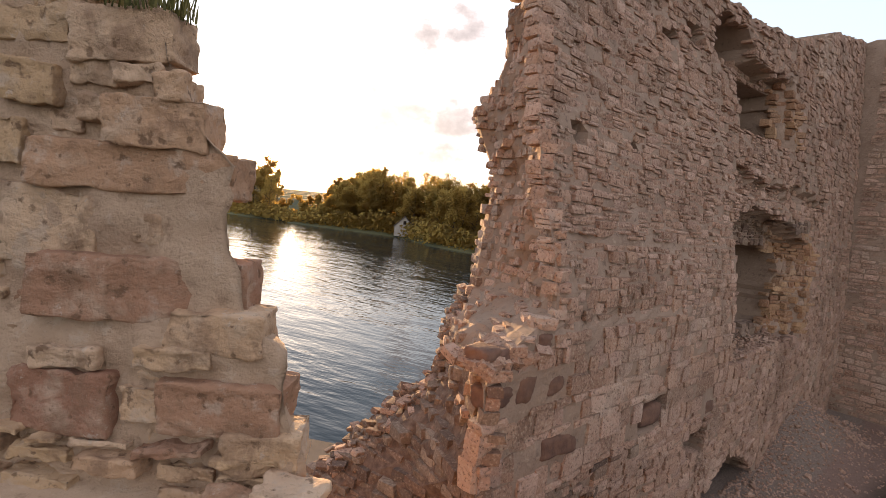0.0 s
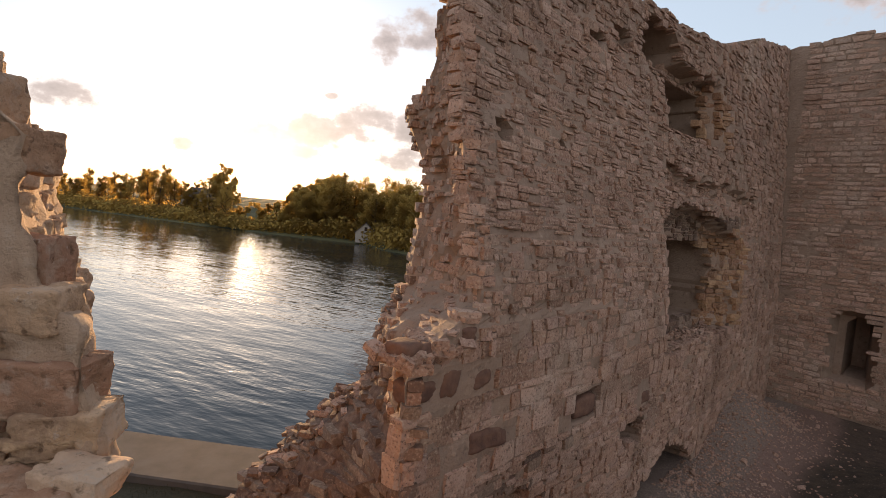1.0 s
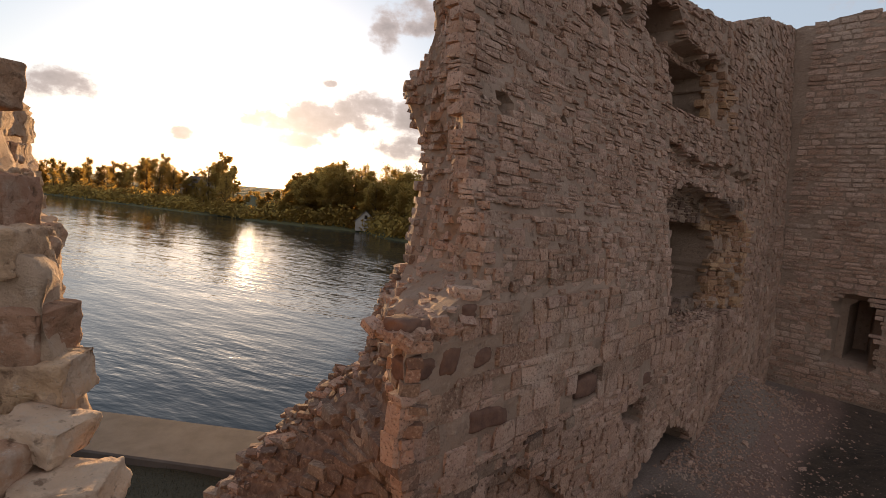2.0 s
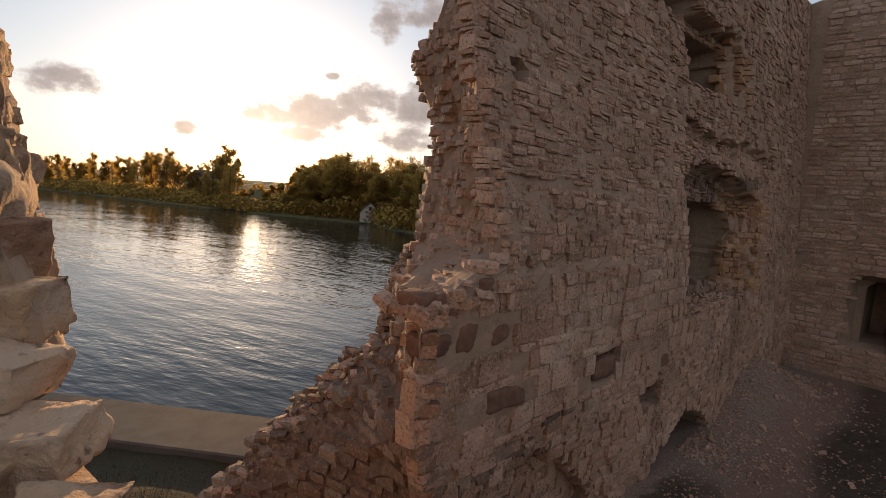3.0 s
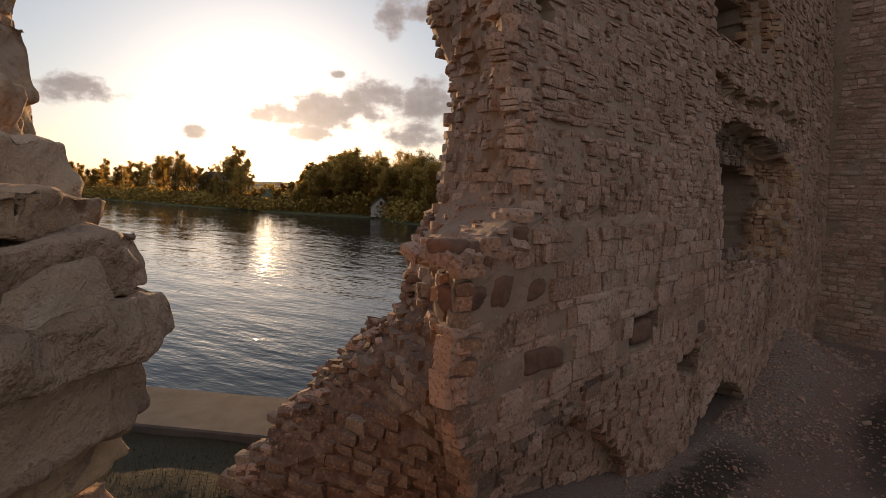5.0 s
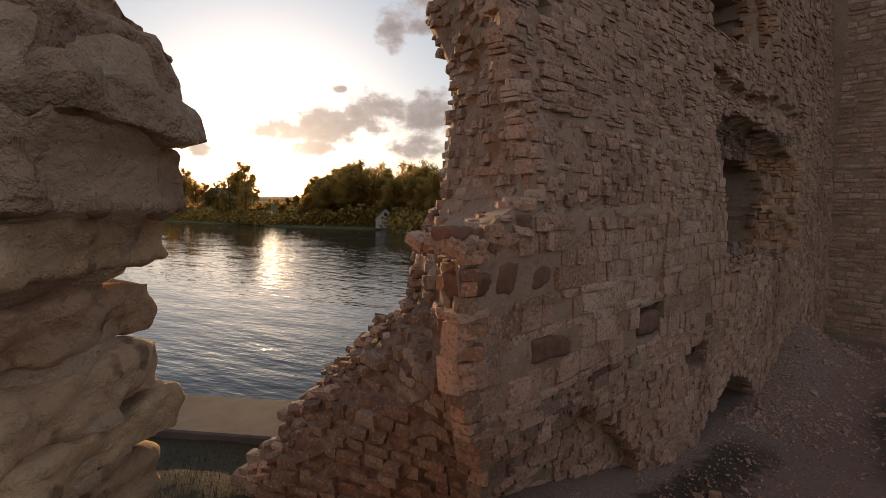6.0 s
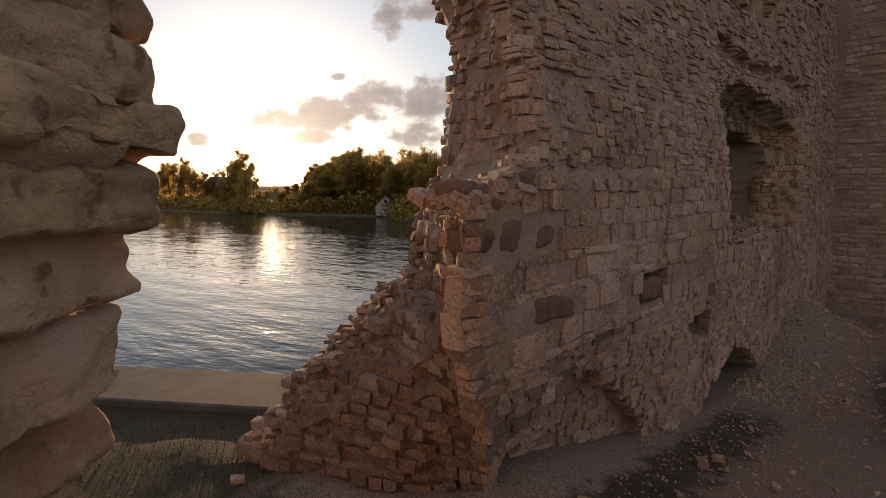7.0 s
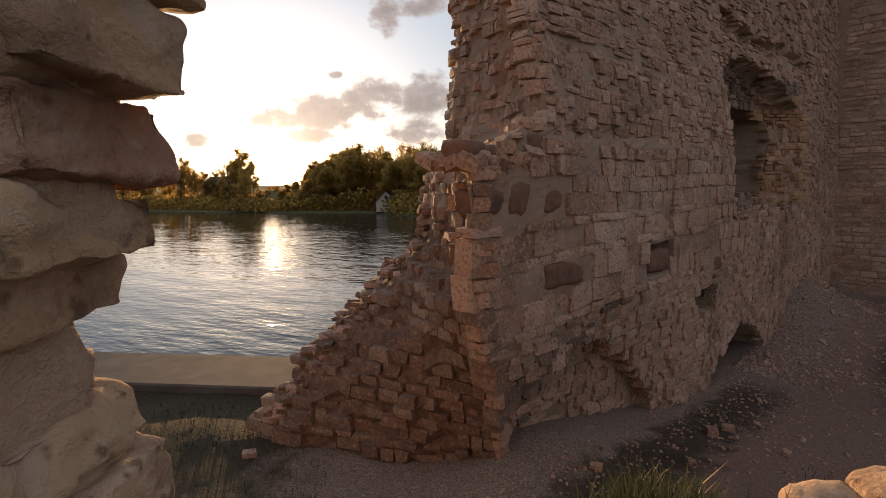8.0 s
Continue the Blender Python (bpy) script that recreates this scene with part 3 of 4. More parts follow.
def behind(i):
    if i not in back:
        p = cv[i]
        d = (Vector(p) - O).dot(N)
        back[i] = len(cv)
        cv.append(Vector(p) + Vector((1.0, 1.1, 0)) if i in end_ids else Vector(p) - N * max(0.15, 2.5 + d))
    return back[i]


for a, b in list(edge):
    cf.append((b, a, behind(a), behind(b)))
core = mesh_of("wall_core", cv, cf, mortar, False)
core.materials.append(earth_mortar)
for poly in core.polygons:
    if all(i in end_ids for i in poly.vertices) and cv[poly.vertices[0]].z < 4.2:
        poly.material_index = 1
castle_wall = tagged(new("wall_lake_side", core), "tall ruined castle wall of rough dolomite rubble in lime mortar", "ruined wall", kind="structure")

bulk, bricks, warm, singles = Heap(), Heap(), Heap(), 0
MAX_SINGLE = 300


def lay(p, along, out, wdt, hgt, dep, red=False):
    global singles
    m = frame_of(p, along, out, 0.018)
    which = rng.randrange(len(SMALL))
    near = p.x < 4.2 and p.z < 4.7 and p.y < 9.2
    if red == "warm":
        warm.add(m, (wdt, dep, hgt), which)
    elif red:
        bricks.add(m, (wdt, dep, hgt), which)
    elif near and singles < MAX_SINGLE and hgt > 0.085:
        singles += 1
        part("stone", SMALL_ME[which], castle_wall, place=m @ Matrix.Diagonal((wdt, dep, hgt, 1)))
    else:
        bulk.add(m, (wdt, dep, hgt), which)


BOULDERS = ((1.38, 4.37, 0.40, 0.30), (0.80, 4.42, 0.36, 0.40), (0.34, 4.40, 0.46, 0.30), (0.42, 4.80, 0.34, 0.28), (1.05, 4.98, 0.34, 0.18), (1.62, 3.54, 0.78, 0.31), (4.27, 3.38, 0.80, 0.40), (6.75, 2.97, 0.7, 0.3), (0.2, 4.86, 0.36, 0.24))


# random rubble on the face: blocks packed without order, larger below the ledge
def quilt(s0, s1, z0, z1, cw, ch, wides, highs):
    ni, nj = int((s1 - s0) / cw), int((z1 - z0) / ch)
    full = np.zeros((ni, nj), bool)
    for j in range(nj):
        i = 0
        while i < ni:
            if full[i, j]:
                i += 1
                continue
            a, b = rng.choice(wides), rng.choice(highs)
            k = 0
            while k < a and i + k < ni and not full[i + k, j]:
                k += 1
            a, b = k, min(b, nj - j)
            b = max(1, min(b, int(a * cw * 0.85 / ch)))
            full[i:i + a, j:j + b] = True
            yield s0 + (i + a / 2) * cw, z0 + (j + b / 2) * ch, a * cw, b * ch
            i += a


def face_stones(s0, s1, z0, z1, cw, ch, wides, highs):
    for mid, zz, wdt, hgt in quilt(s0, s1, z0, z1, cw, ch, wides, highs):
        low = zz < 4.7
        zz += 0.10 * noise.noise(Vector((mid * 0.45, zz * 0.6, 4))) + rng.uniform(-0.01, 0.01)
        left = corner_s(zz) - 0.06
        if mid + wdt / 2 < left or zz > top_of(mid) + 0.05 or rng.random() < 0.05:
            continue
        if mid - wdt / 2 < left:
            wdt = mid + wdt / 2 - left
            mid = left + wdt / 2
        if wdt < 0.06:
            continue
        deep = inside(mid, zz)
        if any(abs(mid - a) < wdt / 2 + c * 0.42 and abs(zz - b) < hgt / 2 + e * 0.40 for a, b, c, e in BOULDERS):
            continue
        if deep > 1.0:
            continue
        if max(inside(mid - wdt * 0.45, zz), inside(mid + wdt * 0.45, zz)) > 0.3 and deep == 0:
            wdt *= 0.75
        # real red brick in places; past 0.3 deep, dark brick colour paints the recess shade
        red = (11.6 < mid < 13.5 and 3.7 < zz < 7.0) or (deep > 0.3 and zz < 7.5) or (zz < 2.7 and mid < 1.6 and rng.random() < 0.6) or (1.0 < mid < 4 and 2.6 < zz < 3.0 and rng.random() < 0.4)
        if (11.7 < mid < 13.6 and 3.8 < zz < 6.6) or (11.3 < mid < 12.0 and 8.7 < zz < 10.4) or (8.3 < mid < 9.1 and 8.8 < zz < 9.9):
            red = "warm"
        p = face_point(mid, zz, -deep + rng.uniform(-0.128, -0.095) + (0.0 if low else rng.choice((-0.02, -0.01, -0.01, 0, 0.01, 0.02))))
        gap = rng.uniform(0.006, 0.022) + (0.0 if low else 0.008)
        lay(p, U, N, wdt - gap + (0.03 if low else 0.012), hgt - gap * 0.7 + (0.022 if low else 0.006), 0.24, red)


face_stones(-0.2, 11.0, 0.6, 3.0, 0.11, 0.085, (1, 2, 2, 3, 4), (1, 1, 2, 2))
for z0, hgt, wides in ((3.0, 0.09, (1, 2, 3)), (3.09, 0.29, (2, 3, 3, 4)), (3.38, 0.33, (2, 3, 5, 3)), (3.71, 0.10, (2, 3, 4)), (3.81, 0.27, (2, 3, 3, 4)), (4.08, 0.09, (2, 3, 4)), (4.17, 0.25, (2, 3, 4)), (4.42, 0.2, (2, 3, 2)), (4.62, 0.23, (2, 3, 1))):
    face_stones(-0.2, 8.4, z0, z0 + hgt + 0.001, 0.115, hgt, wides, (1,))
face_stones(8.4, 11.0, 3.0, 4.85, 0.14, 0.11, (1, 2, 2, 3), (1, 1, 2))
face_stones(0.0, 5.0, 4.85, 6.2, 0.11, 0.085, (1, 2, 2, 3, 3), (1, 2, 2, 3))
face_stones(5.0, 11.0, 4.85, 6.2, 0.12, 0.095, (1, 2, 2, 3), (1, 1, 2))
face_stones(0.0, 11.0, 6.2, 12.6, 0.10, 0.062, (1, 2, 3, 4, 5, 2, 3), (1, 1, 1, 2, 2, 3))
face_stones(11.0, S_END, 0.3, 14.2, 0.15, 0.095, (1, 2, 2, 3, 4), (1, 1, 2, 2))
# red bricks round the head of the blocked arch, a few of them fallen out
for i in range(46):
    sa = 1.15 + 3.0 * i / 45
    za = lerp(sa, [1.1, 1.25, 1.7, 2.2, 2.8, 3.4, 4.3], [2.0, 2.3, 2.52, 2.58, 2.42, 2.05, 1.3])
    if rng.random() < 0.25:
        continue
    tilt = lerp(sa, [1.1, 2.2, 3.4, 4.3], [-0.9, 0, 0.55, 0.75])
    m = frame_of(face_point(sa, za + 0.09, -0.1 + rng.uniform(-0.03, 0.01)), U, N) @ Matrix.Rotation(tilt, 4, "Y")
    bricks.add(m, (0.062, 0.2, 0.17), rng.randrange(len(SMALL)))
# small rubble lying on the window sill
for _ in range(260):
    sc = rng.uniform(0.03, 0.11)
    p = face_point(rng.uniform(7.9, 12.2), 3.8, 0) - N * rng.uniform(0.02, 0.6)
    p.z = 3.76 + 0.35 * rng.random() * abs((p - O).dot(N))
    bulk.add(frame_of(p, (rng.gauss(0, 1), rng.gauss(0, 1), 0.2), (0, 0, 1)), (sc * 1.5, sc * 0.7, sc), rng.randrange(len(SMALL)))

# rougher courses on the broken end
z = 0.9
while z < 9.9:
    hgt = rng.uniform(0.06, 0.16) if z > 3.6 else rng.uniform(0.09, 0.19)
    a, b = face_point(corner_s(z), z), left_of(z)
    length = (b - a).length
    x = 0.0
    while x < length + 0.1:
        wdt = rng.uniform(0.08, 0.3) if z > 3.6 else rng.uniform(0.14, 0.42)
        q = (x + wdt / 2) / length
        x += wdt + (rng.uniform(0.0, 0.05) if z > 3.6 else rng.uniform(0.0, 0.02))
        if q > 1.06 or rng.random() < (0.16 if z > 3.6 else 0.04):
            continue
        p, t, out = end_point(q, z + hgt / 2 + rng.uniform(-0.02, 0.02), rng.uniform(-0.13, -0.04) if z > 3.6 else rng.uniform(-0.10, -0.07))
        yaw = rng.gauss(0, 0.22 if z > 3.6 else 0.06)
        t2 = Matrix.Rotation(yaw, 3, "Z") @ t
        o2 = Matrix.Rotation(yaw, 3, "Z") @ out
        red = z < 3.4 or z < 4.6 and rng.random() < 0.7 or (5.2 < z < 6.6 and q > 0.75 and rng.random() < 0.7)
        lay(p, -t2, o2, wdt, hgt, rng.uniform(0.15, 0.3), red)
    z += hgt + rng.uniform(0.0, 0.02)

# loose broken stones on the ledge and on the sloping end
for _ in range(1100):
    zz = rng.uniform(1.5, 5.0)
    p, t, out = end_point(rng.uniform(0.86, 1.0), zz)
    p = p + Vector((rng.uniform(-0.1, 0.25), rng.uniform(-0.05, 0.9), rng.uniform(-0.05, 0.12)))
    sc = rng.uniform(0.05, 0.16)
    m = Euler((rng.gauss(0, 0.22), rng.gauss(0, 0.22), rng.uniform(0, 6))).to_matrix().to_4x4()
    m.translation = p
    (bricks if rng.random() < 0.7 else bulk).add(m, (sc * 1.7, sc * 1.1, sc * 0.6), rng.randrange(len(SMALL)))
for _ in range(130):
    f = rng.random()
    p = face_point(rng.uniform(0.05, 1.4), 4.85, 0) - N * rng.uniform(0.02, 0.5)
    p.z = 4.78 + 0.3 * rng.random() * (p - (O + Vector((0, 0, p.z)))).length * 0.3
    sc = rng.uniform(0.06, 0.19)
    m = Euler((rng.gauss(0, 0.3), rng.gauss(0, 0.3), rng.uniform(0, 6))).to_matrix().to_4x4()
    m.translation = p
    bulk.add(m, (sc * 1.5, sc * 1.2, sc * 0.8), rng.randrange(len(SMALL)))

# splayed jambs of the two windows: near and far edge, depth, foot, head
for s0, s1, deep, z0, z1 in ((13.45, 12.5, 0.64, 3.8, 6.3), (11.85, 11.35, 0.5, 8.8, 10.25)):
    run = (U * (s0 - s1) + N * deep).normalized()
    out = (N * (s0 - s1) - U * deep).normalized()
    length = math.hypot(s0 - s1, deep)
    zz = z0
    while zz < z1:
        hgt = rng.uniform(0.07, 0.17)
        a = rng.uniform(-0.05, 0.05)
        while a < length:
            wdt = rng.uniform(0.18, 0.42)
            p = face_point(s1, zz + hgt / 2, -deep) + run * (a + wdt / 2) - out * rng.uniform(0.06, 0.09)
            warm.add(frame_of(p, run, out, 0.03), (wdt, 0.2, hgt), rng.randrange(len(SMALL)))
            a += wdt + 0.01
        zz += hgt + 0.008

part("rubble_stones", bulk.mesh("rubble_stones", stone_many), castle_wall, "joined smaller rubble stones of the wall")["kind"] = "stuff"
part("jamb_bricks", warm.mesh("jamb_bricks", warm_brick), castle_wall, "ochre bricks of the window jambs")["kind"] = "stuff"
part("brick_stones", bricks.mesh("brick_stones", brick_many), castle_wall, "reddish bricks, those in deep recesses dark to stand in for shade")["kind"] = "stuff"

# dark field boulders set in the lower courses
for s, z, wdt, hgt in BOULDERS:
    vs, fs2 = rough_stone(8, int(s * 100), 5.0, 0.14, 0.2)
    part("boulder", mesh_of("boulder", vs, fs2, dark_stone, True), castle_wall, "dark rounded field boulder", frame_of(face_point(s, z, -0.155), U, N, 0.03) @ Matrix.Diagonal((wdt, 0.34, hgt, 1)))

# ---------------------------------------------------------------- the return wall
RC = O + U * S_END
ret = tagged(new("wall_return"), "high ruined return wall of coursed dolomite rubble", "ruined wall", kind="structure")
rv, rf = [], []
LEN_R = 15.0
cols = np.arange(-1.0, LEN_R, 0.25)
rzs = np.arange(-0.6, 15.3, 0.25)


def ret_top(q):
    return lerp(q, [-1, 0, 1.2, 1.75, 2.2, 3.2, 15], [13.7, 13.8, 14.0, 14.05, 13.7, 13.6, 13.6]) + 0.1 * noise.noise(Vector((q * 2, 9, 4)))


def ret_hollow(q, z):
    if 1.9 < q < 3.1 and 1.5 < z < 3.9 + 0.2 * math.sin((q - 1.9) / 1.2 * math.pi):
        return 3.4 if 2.4 < q < 2.95 and 1.85 < z < 3.7 else 0.7
    return 0.0


def ret_point(q, z, lift=0.0):
    return RC + N * q - U * (lift + 0.05 * noise.noise(Vector((q, z, 5)))) + Vector((0, 0, z))


for z in rzs:
    for q in cols:
        rv.append(ret_point(q, min(z, ret_top(q)), -ret_hollow(q, z)))
nc = len(cols)
for j in range(len(rzs) - 1):
    for i in range(nc - 1):
        rf.append((j * nc + i, j * nc + i + 1, (j + 1) * nc + i + 1, (j + 1) * nc + i))
n0 = len(rv)
for q in cols:
    for z in (ret_top(q), -0.6):
        rv.append(ret_point(q, z, -2.4))
top0 = (len(rzs) - 1) * nc
for i in range(nc - 1):
    rf.append((top0 + i, top0 + i + 1, n0 + 2 * i + 2, n0 + 2 * i))
    rf.append((n0 + 2 * i, n0 + 2 * i + 2, n0 + 2 * i + 3, n0 + 2 * i + 1))
part("wall_core", mesh_of("wall_core", rv, rf, mortar), ret)
heap = Heap()
z = 0.3
while z < 14.6:
    hgt = rng.choice([0.12, 0.15, 0.18, 0.22])
    q = 0.05
    while q < 9.0:
        wdt = rng.uniform(0.25, 0.6)
        if z < ret_top(q) and ret_hollow(q + wdt / 2, z) < 0.1 and rng.random() > 0.04:
            m = frame_of(ret_point(q + wdt / 2, z + hgt / 2, rng.uniform(-0.1, -0.06)), N, -U, 0.03)
            if z < 4.2 and q < 5:
                part("stone", SMALL_ME[rng.randrange(len(SMALL))], ret, place=m @ Matrix.Diagonal((wdt, 0.22, hgt * 0.94, 1)))
            else:
                heap.add(m, (wdt, 0.22, hgt * 0.94), rng.randrange(len(SMALL)))
        q += wdt + 0.02
    z += hgt + 0.015
part("rubble_stones", heap.mesh("rubble_stones", stone_many), ret, "joined rubble stones of the wall")["kind"] = "stuff"

# ---------------------------------------------------------------- the near wall stump beside the camera
ZN = [1.0, 4.2, 4.305, 4.365, 4.45, 4.52, 4.535, 4.6, 4.69, 4.7, 4.8, 4.872, 4.885, 4.94, 4.95, 5.0, 5.01, 5.06, 5.075, 5.136, 5.15, 5.2, 5.21, 5.268, 5.275, 5.316, 5.32, 5.37, 5.385, 5.5, 5.58, 5.66, 5.76, 5.84, 5.94, 5.99, 6.07, 6.3, 6.44, 6.49, 6.54, 6.63, 6.75, 6.88, 7.02, 7.6, 8.4]
XN = [0.744, 0.732, 0.719, 0.698, 0.692, 0.696, 0.746, 0.752, 0.764, 0.792, 0.802, 0.808, 0.848, 0.852, 0.87, 0.866, 0.85, 0.85, 0.85, 0.846, 0.872, 0.884, 0.914, 0.916, 0.934, 0.934, 0.92, 0.918, 0.44, 0.42, 0.4, 0.37, 0.33, 0.32, 0.31, 0.19, 0.15, 0.08, 0.08, 0.11, 0.05, -0.04, -0.1, -0.12, -0.21, -0.37, -0.67]


def near_x(z):
    return lerp(z, ZN, XN)


def near_y(z):
    """The front face; the outer edge of the broken end lies a little further back."""
    return lerp(z, [1, 5.385, 5.43, 5.9, 6.05, 6.2, 9], [2.15, 2.15, 2.60, 2.62, 2.65, 2.66, 2.66])


def near_back(z):
    return lerp(z, [1, 5.385, 5.43, 9], [2.3, 2.3, 2.8, 2.8])


def away_angle(z):
    return radians(lerp(z, [5.385, 5.43, 5.75, 5.9, 6.0, 6.15, 6.6, 7.0], [49.5, 41, 40, 38, 36, 34, 35, 38]))


def away(z):
    """The way in which the broken side runs back; the lower part turns off more sharply."""
    return Vector((-math.sin(away_angle(z)), math.cos(away_angle(z)), 0))


def outw(z):
    return Vector((math.cos(away_angle(z)), math.sin(away_angle(z)), 0))


def stump_core():
    verts, faces = [], []
    zz = list(np.arange(0.9, 4.2, 0.06)) + list(np.arange(4.2, 5.4, 0.011)) + list(np.arange(5.41, 7.7, 0.03))
    ring, nf, ne = 78, 50, 8
    for z in zz:
        low = z < 5.36
        x1, y0, y1 = near_x(z) - (0.008 if low else 0.012), near_y(z) + (0.006 if low else 0.022), near_back(z) - 0.01
        slant = 0.08 if z > 5.39 else -0.02
        for i in range(ring):
            if i < nf:
                f = i / nf
                p = Vector((-2.6 + (x1 + slant + 2.6) * f ** 0.55, y0, z))
                nrm = Vector((0, -1, 0))
            elif i < nf + ne:
                g = (i - nf) / ne
                p = Vector((x1 + slant * (1 - g), y0 + (y1 - y0) * g, z))
                nrm = Vector((0.88, 0.48, 0))
            else:
                g = (i - nf - ne) / (ring - 1 - nf - ne)
                p = Vector((x1, y1, z)) + away(z) * (1.4 * g)
                nrm = outw(z)
            p += nrm * ((0.034 if z > 5.42 else 0.02) * noise.fractal(p * (5.5 if z > 5.42 else 7.5), 0.8, 2, 6))
            verts.append(p)
    for j in range(len(zz) - 1):
        for i in range(ring - 1):
            faces.append((j * ring + i, j * ring + i + 1, (j + 1) * ring + i + 1, (j + 1) * ring + i))
    a, b = len(verts), (len(zz) - 1) * ring
    verts += [Vector((-2.6, 4.2, z)) for z in zz]
    for j in range(len(zz) - 1):
        faces += [(j * ring + ring - 1, a + j, a + j + 1, (j + 1) * ring + ring - 1), (a + j, j * ring, (j + 1) * ring, a + j + 1)]
    faces.append(tuple(b + i for i in range(ring)) + (a + len(zz) - 1,))
    return mesh_of("wall_core", verts, faces, pale_mortar, True)


def worn_block(wdt, dep, hgt, seed, k, mat):
    """A block with rounded, chipped edges and relief of true size."""
    r = random.Random(seed)
    half = Vector((wdt / 2, dep / 2, hgt / 2))
    rad = min(0.014, 0.4 * min(half))
    shift = Vector((r.uniform(-9, 9), r.uniform(-9, 9), r.uniform(-9, 9)))
    bend = Vector((r.uniform(-0.1, 0.1), r.uniform(-0.1, 0.1), r.uniform(-0.1, 0.1)))
    verts, faces = cube_grid(k)
    out = []
    for v in verts:
        q = Vector([math.copysign(abs(c) ** 0.8, c) * h for c, h in zip(v, half)])
        core_p = Vector([max(-h + rad, min(h - rad, c)) for c, h in zip(q, half)])
        n = (q - core_p).normalized()
        g = core_p + shift
        lift = 0.016 * noise.noise(g * 9) + 0.011 * noise.noise(g * 23) + 0.007 * noise.noise(g * 52) - 0.008
        q = core_p + n * (rad + lift)
        out.append(Vector((q.x * (1 + bend.x * q.z / hgt), q.y, q.z * (1 + bend.z * q.x / wdt))))
    return mesh_of("stone", out, faces, mat, True)


stump = tagged(new("wall_stump", stump_core()), "broken wall stump of pale weathered limestone blocks bedded in mortar", "ruined wall", kind="structure")
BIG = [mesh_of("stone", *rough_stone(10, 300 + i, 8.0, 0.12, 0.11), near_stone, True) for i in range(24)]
blocks_laid = 0


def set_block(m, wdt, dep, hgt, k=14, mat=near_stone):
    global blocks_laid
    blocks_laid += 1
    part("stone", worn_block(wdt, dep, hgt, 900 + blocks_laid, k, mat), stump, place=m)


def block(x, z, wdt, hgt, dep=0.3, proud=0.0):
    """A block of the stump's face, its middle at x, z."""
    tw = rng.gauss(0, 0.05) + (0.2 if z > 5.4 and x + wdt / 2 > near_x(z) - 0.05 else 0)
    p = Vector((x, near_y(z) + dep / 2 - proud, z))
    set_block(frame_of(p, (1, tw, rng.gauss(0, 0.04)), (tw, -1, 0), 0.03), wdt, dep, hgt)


# the blocks of the upper face, from the top down: x, z, width, height
FACE = [(-0.05, 6.86, 0.30, 0.15), (-0.10, 6.74, 0.14, 0.06), (-0.22, 6.63, 0.12, 0.07), (0.04, 6.60, 0.29, 0.14), (-0.10, 6.45, 0.60, 0.13), (-0.42, 6.24, 0.36, 0.22),
        (0.00, 6.07, 0.62, 0.18), (0.28, 5.97, 0.28, 0.12), (0.08, 5.88, 0.23, 0.07), (-0.27, 5.84, 0.21, 0.07), (-0.28, 5.69, 0.33, 0.18), (-0.01, 5.72, 0.13, 0.11),
        (0.24, 5.73, 0.36, 0.15), (0.40, 5.61, 0.22, 0.12), (-0.25, 6.76, 0.15, 0.11), (-0.46, 6.87, 0.26, 0.10), (0.0, 6.71, 0.10, 0.08), (-0.45, 6.69, 0.19, 0.12), (-0.62, 6.50, 0.3, 0.14)]
for x, z, wdt, hgt in FACE:
    right_end = min(x - 0.05 + wdt * 0.56, near_x(z) + 0.07)
    block(right_end - wdt * 0.56, z, wdt * 1.12, hgt * 1.22, 0.2, rng.uniform(0.005, 0.035))
# smaller stones bedded between them
for _ in range(70):
    z = rng.uniform(5.42, 6.95)
    x = near_x(z) - 0.08 - 1.1 * rng.random()
    if all(abs(x - a) > c * 0.5 or abs(z - b) > d * 0.55 for a, b, c, d in FACE):
        wdt = rng.uniform(0.05, 0.17)
        block(x, z, wdt, wdt * rng.uniform(0.4, 0.8), 0.16, rng.uniform(-0.035, 0.0))
# the set back part above and the courses out of sight below
for z0, z1, hs, ws in ((6.97, 7.6, (0.1, 0.2), (0.2, 0.5)), (5.40, 5.58, (0.07, 0.09), (0.1, 0.26)), (1.1, 4.2, (0.14, 0.24), (0.2, 0.45))):
    z = z0
    while z < z1:
        hgt = min(rng.uniform(*hs), z1 - z + 0.02)
        zz = z + hgt / 2
        x = near_x(zz)
        while x > (-1.0 if z > 4 else 0.1):
            wdt = rng.uniform(*ws)
            if rng.random() < 0.92:
                block(x - wdt / 2, zz + rng.uniform(-0.008, 0.008), wdt, hgt * rng.uniform(0.8, 1.02), 0.2 if z < 5.4 else 0.16, rng.uniform(0.0, 0.05))
            x -= wdt + rng.uniform(0.004, 0.03)
        z += hgt + rng.uniform(0.003, 0.02)
# the broad worn courses beside the breach: foot, head, edge
COURSES = [(4.20, 4.30, 0.728), (4.31, 4.365, 0.70), (4.46, 4.527, 0.696), (4.53, 4.60, 0.748), (4.61, 4.688, 0.764), (4.702, 4.79, 0.796), (4.805, 4.874, 0.808),
           (4.888, 4.943, 0.848), (4.948, 5.0, 0.87), (5.008, 5.06, 0.85), (5.075, 5.134, 0.848), (5.15, 5.20, 0.874), (5.205, 5.266, 0.896), (5.275, 5.316, 0.92), (5.320, 5.385, 0.9)]
